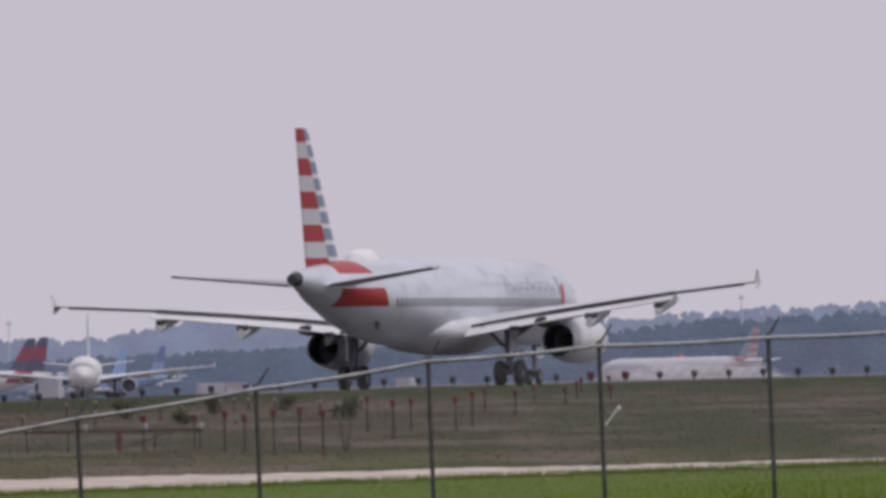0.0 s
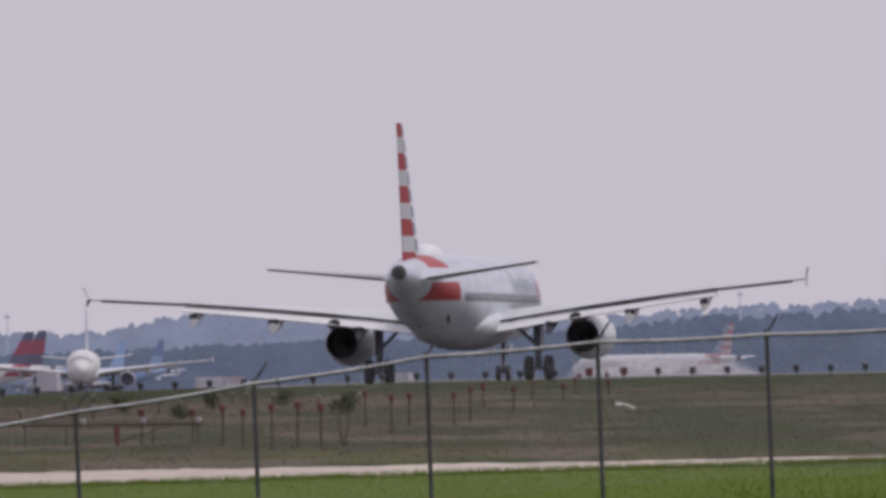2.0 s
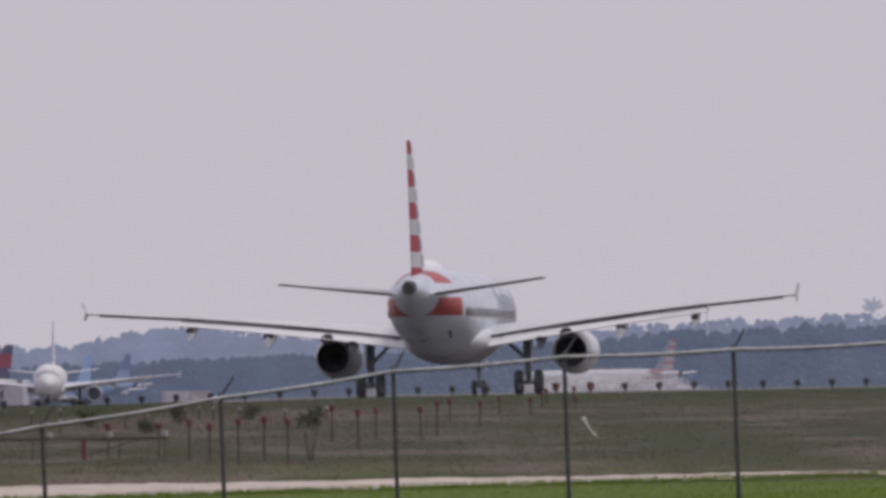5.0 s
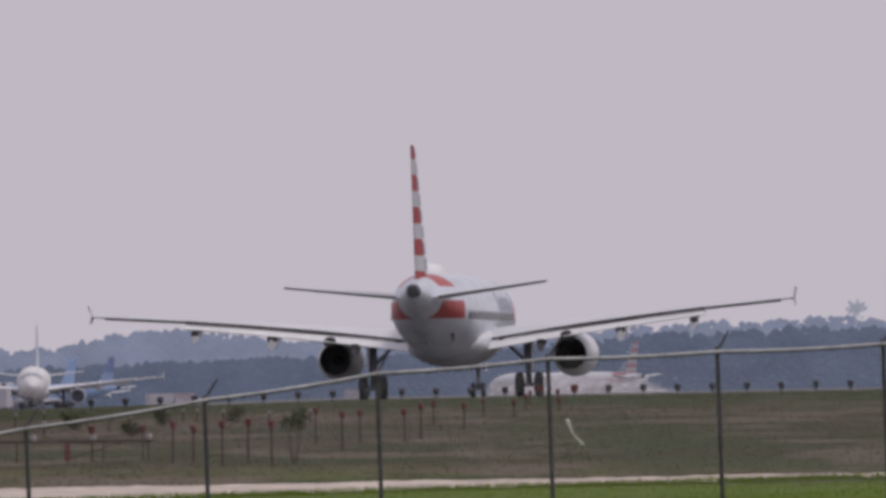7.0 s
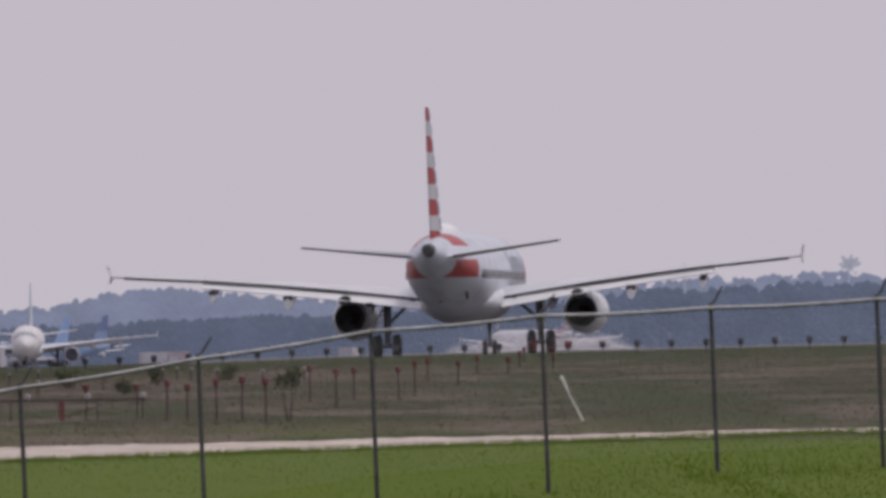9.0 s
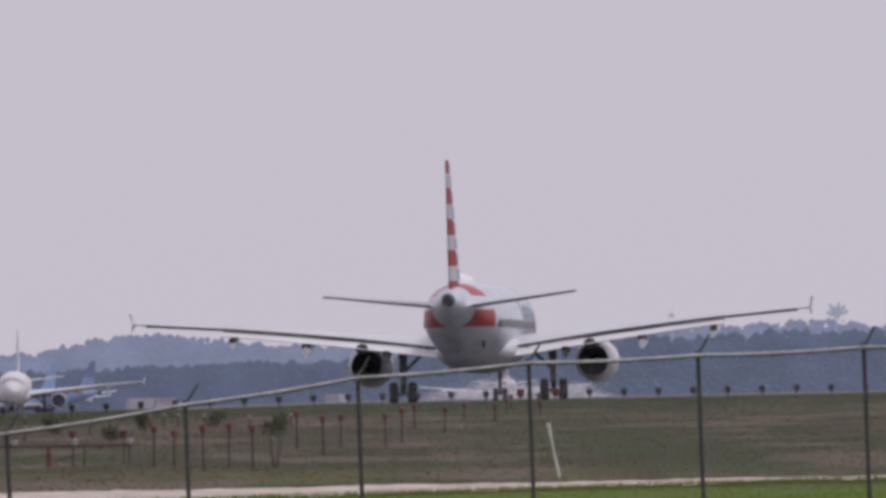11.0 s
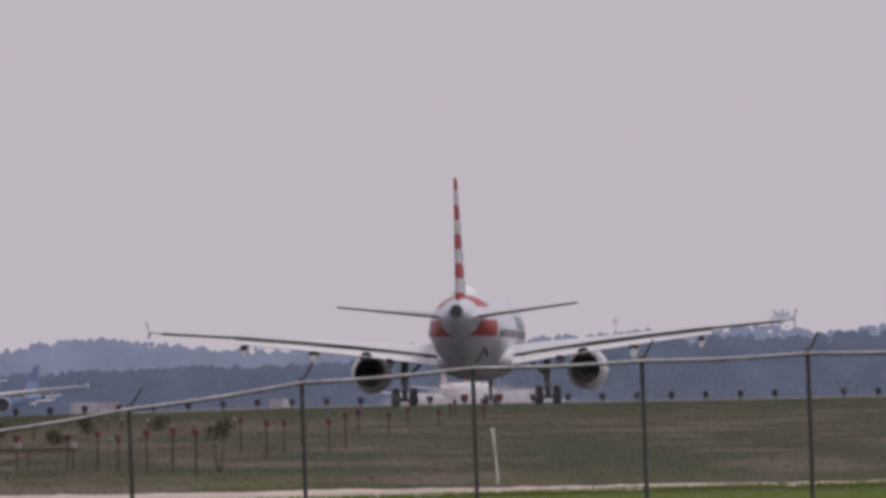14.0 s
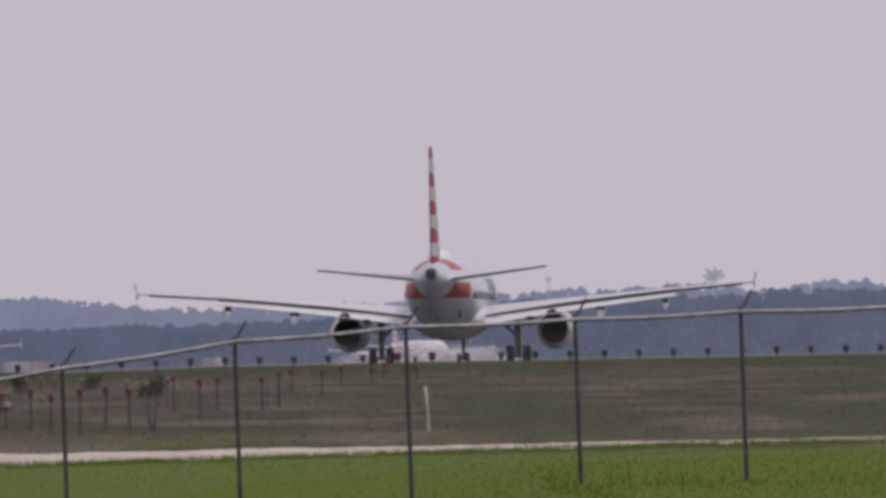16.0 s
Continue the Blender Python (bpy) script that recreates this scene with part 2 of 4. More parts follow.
def mist_material():
    """Pale exhaust mist, thinning out from the heart of each puff."""
    m, n, l, b = material("exhaust_mist")
    k = Nodes(n, l)
    co, sep = n.new("ShaderNodeTexCoord"), n.new("ShaderNodeSeparateXYZ")
    l.new(co.outputs["Generated"], sep.inputs[0])
    gx, gy, gz = sep.outputs
    dx, dz = k.op("MULTIPLY_ADD", gx, 2.0, -1.0), k.op("MULTIPLY_ADD", gz, 2.0, -1.0)
    far = k.op("ADD", k.op("MULTIPLY", dx, dx), k.op("MULTIPLY", dz, dz))
    core = k.op("MAXIMUM", k.op("SUBTRACT", 1.0, far), 0.0)
    wisps = k.op("MAXIMUM", k.op("MULTIPLY_ADD", k.noise(co.outputs["Object"], 1.0, (0.35, 0.0, 0.8), 4), 2.4, -0.55), 0.0)
    heart = k.op("MINIMUM", k.op("MULTIPLY", core, 1.4), 1.0)
    thick = k.op("MINIMUM", k.op("MULTIPLY", k.op("MULTIPLY", heart, heart), k.op("MULTIPLY_ADD", wisps, 0.50, 0.07)), 0.55)
    b.inputs["Base Color"].default_value = (0.80, 0.78, 0.82, 1)
    b.inputs["Roughness"].default_value = 1.0
    b.inputs["Specular IOR Level"].default_value = 0.0
    through_light, clear, body, mix = n.new("ShaderNodeBsdfTranslucent"), n.new("ShaderNodeBsdfTransparent"), n.new("ShaderNodeMixShader"), n.new("ShaderNodeMixShader")
    through_light.inputs[0].default_value = (0.80, 0.78, 0.82, 1)
    body.inputs[0].default_value = 0.4
    l.new(b.outputs[0], body.inputs[1])
    l.new(through_light.outputs[0], body.inputs[2])
    l.new(thick, mix.inputs[0])
    l.new(clear.outputs[0], mix.inputs[1])
    l.new(body.outputs[0], mix.inputs[2])
    l.new(mix.outputs[0], n["Material Output"].inputs[0])
    return m


def glow_material():
    """Red beacon light."""
    m, n, l, b = material("beacon_glow")
    b.inputs["Base Color"].default_value = (0.5, 0.02, 0.02, 1)
    b.inputs["Emission Color"].default_value = (1.0, 0.06, 0.06, 1)
    b.inputs["Emission Strength"].default_value = 45.0
    return m


def film_material():
    """White plastic film: lit on its face and glowing through from behind."""
    m, n, l, b = material("white_plastic_film")
    b.inputs["Base Color"].default_value = (0.88, 0.88, 0.88, 1)
    b.inputs["Roughness"].default_value = 0.35
    thin, mix = n.new("ShaderNodeBsdfTranslucent"), n.new("ShaderNodeMixShader")
    thin.inputs[0].default_value = (0.92, 0.92, 0.92, 1)
    mix.inputs[0].default_value = 0.45
    l.new(b.outputs[0], mix.inputs[1])
    l.new(thin.outputs[0], mix.inputs[2])
    l.new(mix.outputs[0], n["Material Output"].inputs[0])
    return m


RIBBON = film_material()
MIST = mist_material()
BEACON_GLOW = glow_material()
TURF = ground_material()
GRAVEL = paint("pale_gravel", (0.54, 0.46, 0.41), 0.95, 0.0, 0.45, 1.5, 0.5)
ASPHALT = paint("runway_asphalt", (0.12, 0.118, 0.116), 0.9, 0.0, 0.25, 4.0, 0.2)
APRON = paint("apron_concrete", (0.26, 0.25, 0.25), 0.9, 0.0, 0.15, 8.0, 0.1)
LAWN_BLADE = blade_material("lawn_blades", (0.112, 0.172, 0.018), (0.168, 0.232, 0.034))
DRY_BLADE = blade_material("dry_blades", (0.072, 0.078, 0.040), (0.138, 0.118, 0.080))
SHRUB_LEAF = blade_material("shrub_leaves", (0.062, 0.076, 0.038), (0.094, 0.108, 0.056))
# the third colour is the bluish haze each one emits
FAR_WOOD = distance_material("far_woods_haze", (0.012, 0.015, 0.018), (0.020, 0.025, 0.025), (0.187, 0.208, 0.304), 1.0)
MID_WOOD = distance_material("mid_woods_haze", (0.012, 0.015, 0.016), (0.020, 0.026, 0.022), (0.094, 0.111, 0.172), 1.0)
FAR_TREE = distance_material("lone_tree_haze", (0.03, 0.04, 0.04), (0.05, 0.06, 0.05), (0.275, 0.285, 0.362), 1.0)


# ---- building blocks ----
def part(name, bm, mat, parent=None, label="", smooth=True):
    """Links a bmesh as one mesh object, under a thing or a part."""
    me = bpy.data.meshes.new(name)
    bmesh.ops.recalc_face_normals(bm, faces=bm.faces)
    bm.to_mesh(me)
    bm.free()
    me.materials.append(mat)
    if smooth:
        for p in me.polygons:
            p.use_smooth = True
        me.set_sharp_from_angle(angle=radians(40))
    ob = new(name, me)
    ob.parent = parent
    return tagged(ob, label)


def raw(name, verts, faces, mat, parent=None, label=""):
    me = bpy.data.meshes.new(name)
    me.from_pydata(verts, [], faces)
    me.materials.append(mat)
    ob = new(name, me)
    ob.parent = parent
    return tagged(ob, label)


def loft(rings, closed=True, caps=True, bm=None):
    """Skins a list of rings with equal numbers of points."""
    bm = bm or bmesh.new()
    made = [[bm.verts.new(p) for p in r] for r in rings]
    k = len(rings[0])
    for a, b in zip(made, made[1:]):
        for i in range(k if closed else k - 1):
            j = (i + 1) % k
            bm.faces.new((a[i], a[j], b[j], b[i]))
    if caps:
        bm.faces.new(made[0])
        bm.faces.new(made[-1])
    return bm


def tube(a, b, r0, r1=None, k=10, bm=None):
    """A tapered round bar from a to b."""
    a, b = Vector(a), Vector(b)
    r1 = r0 if r1 is None else r1
    u = (b - a).normalized()
    p = u.orthogonal().normalized()
    q = u.cross(p)
    ring = lambda c, r: [c + r * (math.cos(t) * p + math.sin(t) * q) for t in [2 * math.pi * i / k for i in range(k)]]
    return loft([ring(a, r0), ring(b, r1)], bm=bm)


def box(cx, cy, cz, sx, sy, sz, bevel=0.0, bm=None):
    bm = bm or bmesh.new()
    got = bmesh.ops.create_cube(bm, size=1, matrix=Matrix.Translation((cx, cy, cz)) @ Matrix.Diagonal((sx, sy, sz, 1)))
    if bevel:
        edges = {e for v in got["verts"] for e in v.link_edges}
        bmesh.ops.bevel(bm, geom=list(edges), offset=bevel, segments=2, affect="EDGES")
    return bm


def turned(profile, centre, k=28, axis="y"):
    """Turns (along, radius) pairs about an axis through centre."""
    cx, cy, cz = centre
    rings = []
    for a, r in profile:
        ts = [2 * math.pi * i / k for i in range(k)]
        if axis == "y":
            rings.append([(cx + r * math.cos(t), cy + a, cz + r * math.sin(t)) for t in ts])
        elif axis == "x":
            rings.append([(cx + a, cy + r * math.cos(t), cz + r * math.sin(t)) for t in ts])
        else:
            rings.append([(cx + r * math.cos(t), cy + r * math.sin(t), cz + a) for t in ts])
    return loft(rings, caps=False)


def thing(name, label, category, m=None, group="", kind=""):
    ob = new(name)
    if m is not None:
        ob.matrix_world = m
    return tagged(ob, label, category, group, kind)


# ---- ground ----
KY = [-300, 20, 150, 186, 212, 236, 470, 520, 700, 1000, 1250, 1800, 2600, 4900]
KZ = [-1.3, -1.3, -1.75, -1.85, -1.72, -1.58, 0.08, 0, 0, -1.2, -1.4, -2.5, -1.7, -1.0]


def ease(a, b, v):
    u = np.clip((np.asarray(v, float) - a) / (b - a), 0, 1)
    return u * u * (3 - 2 * u)


def ground(x, y):
    """Height of the land: a lawn that falls away to one side, a rise, the runway's level, and a lower apron."""
    z = np.interp(y, KY, KZ)
    fall = np.clip(0.11 * np.maximum(0, 5.5 - np.asarray(x, float)), 0, 1.9)
    z = z - ease(60, 150, y) * (1 - ease(188, 214, y)) * fall
    side = np.clip(-np.asarray(x, float) - 2, 0, 60)
    return z - 0.018 * side * ease(300, 440, y) * (1 - ease(600, 900, y))


def sheet(name, xs, ys, mat, lift=0.0, label="", category="", rough=0.0):
    X, Y = np.meshgrid(xs, ys)
    Z = ground(X, Y) + lift
    if rough:
        Z = Z + rough * (np.random.rand(*Z.shape) - 0.5)
    nx, ny = len(xs), len(ys)
    verts = np.stack([X.ravel(), Y.ravel(), Z.ravel()], 1).tolist()
    faces = [(j * nx + i, j * nx + i + 1, (j + 1) * nx + i + 1, (j + 1) * nx + i) for j in range(ny - 1) for i in range(nx - 1)]
    ob = raw(name, verts, faces, mat)
    for p in ob.data.polygons:
        p.use_smooth = True
    return tagged(ob, label, category, kind="structure")


gx = sorted(set(np.round(np.concatenate([np.linspace(-2500, -80, 25), np.linspace(-80, -26, 14), np.linspace(-26, 30, 57), np.linspace(30, 90, 14), np.linspace(90, 2500, 25)]), 2)))
gy = sorted(set(np.round(np.concatenate([np.linspace(-300, 140, 23), np.linspace(140, 240, 51), np.linspace(240, 480, 61), np.linspace(480, 1000, 40), np.linspace(1000, 4900, 60)]), 2)))
sheet("ground", gx, gy, TURF, 0, "grassy airfield ground, mown lawn and dry turf rise", "ground", 0.0)

# gravel track behind the fence, wider towards one side
rx = np.linspace(-40, 45, 341)
verts, faces = [], []
for i, x in enumerate(rx):
    u = min(1, max(0, (x + 10) / 20))
    near = 217.0 + 13.5 * u + 0.8 * math.sin(x * 1.7) + random.uniform(-1.3, 1.3)
    far = 236.5 - 1.2 * u + 0.6 * math.sin(x * 0.9 + 1) + random.uniform(-0.9, 0.9)
    for k in range(5):
        y = near + (far - near) * k / 4
        verts.append((x, y, float(ground(x, y)) + 0.035))
    if i:
        for k in range(4):
            a = (i - 1) * 5 + k
            faces.append((a, a + 5, a + 6, a + 1))
tagged(raw("road", verts, faces, GRAVEL), "pale pinkish gravel perimeter track behind the fence", "road", kind="structure")
sheet("runway", np.linspace(-12, 40, 40), np.linspace(476, 1000, 120), ASPHALT, 0.012, "weathered grey asphalt runway surface", "runway")
sheet("taxiway_apron", np.linspace(-300, 300, 60), np.linspace(1090, 1900, 60), APRON, 0.05, "pale concrete apron in the distance", "apron")


def blades(name, count, x0, x1, y0, y1, h0, h1, wide, mat, label, patchy=0.0):
    """Thin upright leaves of grass, scattered with gaps."""
    rng = np.random.default_rng(7)
    x = rng.uniform(x0, x1, count)
    y = rng.uniform(y0, y1, count)
    if patchy:
        keep = np.sin(x * 0.9 + 3 * np.sin(y * 0.05)) * np.sin(y * 0.11 + x * 0.2) + rng.uniform(-1, 1, count) > patchy
        x, y = x[keep], y[keep]
    z = ground(x, y) - 0.02
    h = rng.uniform(h0, h1, len(x)) * rng.uniform(0.6, 1.0, len(x))
    lean = rng.uniform(-0.6, 0.6, (len(x), 2)) * h[:, None]
    w = wide * rng.uniform(0.6, 1.4, len(x))
    a = np.stack([x - w, y, z], 1)
    b = np.stack([x + w, y, z], 1)
    c = np.stack([x + lean[:, 0], y + lean[:, 1], z + h], 1)
    verts = np.stack([a, b, c], 1).reshape(-1, 3).tolist()
    ob = raw(name, verts, [(3 * i, 3 * i + 1, 3 * i + 2) for i in range(len(x))], mat)
    return tagged(ob, label, "grass", kind="stuff")


blades("lawn_grass", 70000, -14, 20, 120, 228, 0.03, 0.09, 0.014, LAWN_BLADE, "bright green mown lawn grass round the fence")
blades("dry_grass", 50000, -24, 30, 237, 470, 0.03, 0.10, 0.02, DRY_BLADE, "dull brown and olive tussock grass on the rise", 0.0)
rng = np.random.default_rng(21)
vx = rng.uniform(-14, 20, 9000)
vy = 217.0 + 13.5 * np.clip((vx + 10) / 20, 0, 1) + rng.normal(-0.6, 1.1, len(vx))
vz, vh = ground(vx, vy) - 0.02, rng.uniform(0.05, 0.17, len(vx))
verge = np.stack([np.stack([vx - 0.014, vy, vz], 1), np.stack([vx + 0.014, vy, vz], 1), np.stack([vx + rng.uniform(-0.06, 0.06, len(vx)), vy, vz + vh], 1)], 1).reshape(-1, 3)
tagged(raw("verge_grass", verge.tolist(), [(3 * i, 3 * i + 1, 3 * i + 2) for i in range(len(vx))], LAWN_BLADE), "ragged green grass along the gravel track", "grass", kind="stuff")
blades("tall_weeds", 1500, -14, 20, 180, 192, 0.15, 0.42, 0.012, LAWN_BLADE, "taller green weeds along the fence line", 0.3)


# ---- distant woods ----
def ico():
    bm = bmesh.new()
    bmesh.ops.create_icosphere(bm, subdivisions=1, radius=1)
    v = np.array([x.co[:] for x in bm.verts])
    f = np.array([[y.index for y in x.verts] for x in bm.faces])
    bm.free()
    return v, f


ICO_V, ICO_F = ico()
CREST = [(-180, 11), (-96, 11.4), (-78, 10.8), (-71, 11.6), (-64, 13.2), (-52, 14.6), (-44, 15.0), (-38, 13.8), (-29, 12.8),
         (-10, 11.6), (20, 12.0), (43, 12.6), (52, 13.6), (67, 13.9), (70, 14.7), (76, 13.6), (85, 14.6), (97, 15.0), (106, 14.1), (114, 13.3), (128, 15.6), (139, 14.0), (220, 13)]
LOWER = [(-180, 5), (-90, 6), (-60, 6.5), (-40, 7.0), (-20, 7.5), (0, 7.6), (20, 8.2), (38, 9.4), (50, 11.0), (62, 10.4), (75, 11.6), (90, 11.0), (105, 12.2), (125, 11.5), (150, 12), (220, 12)]


def woods(name, depth, rows, line, mat, seed, label, r0, r1):
    """A belt of tree crowns, each a heap of small uneven clumps over a short trunk."""
    rng = np.random.default_rng(seed)
    vs, fs, at = [], [], 0
    lx, lz = zip(*line)
    for row in range(rows):
        x = -125.0 - 2 * row
        while x < 165:
            top = float(np.interp(x, lx, lz)) * (1 - 0.09 * row) + rng.normal(0, 0.14)
            y = depth - row * 14 + rng.uniform(-5, 5)
            base = float(ground(x, y))
            spread = rng.uniform(2.8, 5.4)
            for c in range(46):
                up = rng.uniform(0.0, 1.0) ** 0.75 if c > 9 else rng.uniform(0.0, 0.2)
                r = rng.uniform(r0, r1) * (0.85 + 0.35 * up)
                reach = spread * math.sqrt(max(0.05, 1 - (2 * up - 1.05) ** 2 * 0.8))
                cx = x + rng.uniform(-1, 1) * reach
                cz = base + (top - base) * up - r * 0.8 * up
                wob = 1 + rng.normal(0, 0.16, (len(ICO_V), 1))
                vs.append(ICO_V * wob * (r, r, r * rng.uniform(0.7, 1.0)) + (cx, y + rng.uniform(-2, 2), cz))
                fs.append(ICO_F + at)
                at += len(ICO_V)
            x += rng.uniform(1.2, 2.6)
    ob = raw(name, np.concatenate(vs).tolist(), np.concatenate(fs).tolist(), mat)
    for p in ob.data.polygons:
        p.use_smooth = True
    return tagged(ob, label, "woods", kind="stuff")


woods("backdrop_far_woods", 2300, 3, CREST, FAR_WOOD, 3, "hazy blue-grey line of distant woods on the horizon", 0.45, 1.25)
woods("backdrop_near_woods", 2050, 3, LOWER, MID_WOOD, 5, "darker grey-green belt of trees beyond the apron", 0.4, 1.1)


def lone_tree(x, y, top, mat):
    root = thing("tree", "lone tall tree standing out above the distant woods", "tree", pose(x, y, float(ground(x, y))))
    bm = tube((0, 0, 0), (0.3, 0, top - 2.0), 0.35, 0.10)
    for a in range(7):
        tube((0.2, 0, top - 3.2 + 0.35 * a), (0.9 * math.cos(a * 2.4), 0.8 * math.sin(a * 2.4), top - 2.7 + 0.26 * a), 0.10, 0.03, 6, bm)
    part("trunk", bm, mat, root)
    rng = np.random.default_rng(11)
    vs, fs = [], []
    for c in range(120):
        p = rng.normal(0, 1, 3) * (0.80, 0.7, 0.66) + (0.3, 0, top - 1.6)
        r = rng.uniform(0.16, 0.42)
        vs.append(ICO_V * (1 + rng.normal(0, 0.2, (len(ICO_V), 1))) * r + p)
        fs.append(ICO_F + len(ICO_V) * c)
    raw("crown", np.concatenate(vs).tolist(), np.concatenate(fs).tolist(), mat, root)


# the tree and the masts emit their haze colour too
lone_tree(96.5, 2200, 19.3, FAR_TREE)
mast = thing("radio_mast", "faint grey lattice mast above the treeline", "mast", pose(62.5, 2200, float(ground(62.5, 2200))))
bm = bmesh.new()
for sx in (-0.35, 0.35):
    tube((sx, 0, 0), (sx * 0.4, 0, 18.6), 0.07, 0.05, 6, bm)
for i in range(12):
    tube((-0.35 + 0.018 * i, 0, 1.5 * i), (0.35 - 0.018 * i, 0, 1.5 * i + 1.5), 0.04, 0.04, 5, bm)
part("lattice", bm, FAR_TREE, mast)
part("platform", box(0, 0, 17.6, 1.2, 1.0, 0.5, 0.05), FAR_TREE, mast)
mast2 = copy_thing(mast, pose(-90.1, 2200, float(ground(-90.1, 2200)) - 1.6))


# ---- airliners ----
def fuselage_rings(s, stretch=0.0, k=40):
    st = [(0.0, 0.06, 0.06, 3.46), (0.25, 0.50, 0.46, 3.47), (0.7, 0.86, 0.80, 3.52), (1.5, 1.27, 1.22, 3.64), (2.6, 1.62, 1.60, 3.78), (4.2, 1.87, 1.90, 3.92),
          (6.2, 1.975, 2.07, 4.0), (14, 1.975, 2.07, 4.0), (22, 1.975, 2.07, 4.0), (28.5, 1.975, 2.07, 4.0), (31, 1.97, 2.0, 4.05), (33.5, 1.93, 1.84, 4.18), (36, 1.75, 1.58, 4.37),
          (38.5, 1.40, 1.28, 4.6), (40.8, 1.02, 0.98, 4.76), (42.6, 0.66, 0.68, 4.93), (43.8, 0.46, 0.48, 5.01), (44.4, 0.36, 0.37, 5.03)]
    rings = []
    for d, w, h, z in st:
        y = 22.0 - d
        if y > 0:
            y += stretch
        rings.append([(s * w * math.cos(t), s * y, s * (z + h * math.sin(t))) for t in [2 * math.pi * i / k for i in range(k)]])
    return rings


def section(x, lead, trail, z, thick, twist=0.0, k=9):
    """A wing section: points round an airfoil from the trailing edge over the top and back."""
    c = lead - trail
    pts = []
    for i in range(k):
        u = 1 - i / (k - 1)
        pts.append((u, thick * c * (1.48 * math.sqrt(max(0, u)) - 0.63 * u - 1.76 * u ** 2 + 1.42 * u ** 3 - 0.51 * u ** 4) * 1.15))
    for i in range(1, k - 1):
        u = i / (k - 1)
        pts.append((u, -thick * c * 0.55 * (1.48 * math.sqrt(u) - 0.63 * u - 1.76 * u ** 2 + 1.42 * u ** 3 - 0.51 * u ** 4)))
    return [(x, lead - u * c, z + h + math.tan(twist) * (0.4 - u) * c) for u, h in pts]


WINGS = [(1.2, 5.8, -0.8, 2.74), (3.6, 4.2, -1.15, 3.08), (6.4, 2.3, -1.5, 3.44), (11.5, -1.0, -3.2, 3.98), (16.9, -4.2, -5.5, 4.38)]


def wing_at(x):
    xs = [w[0] for w in WINGS]
    return [float(np.interp(x, xs, [w[i] for w in WINGS])) for i in (1, 2, 3)]


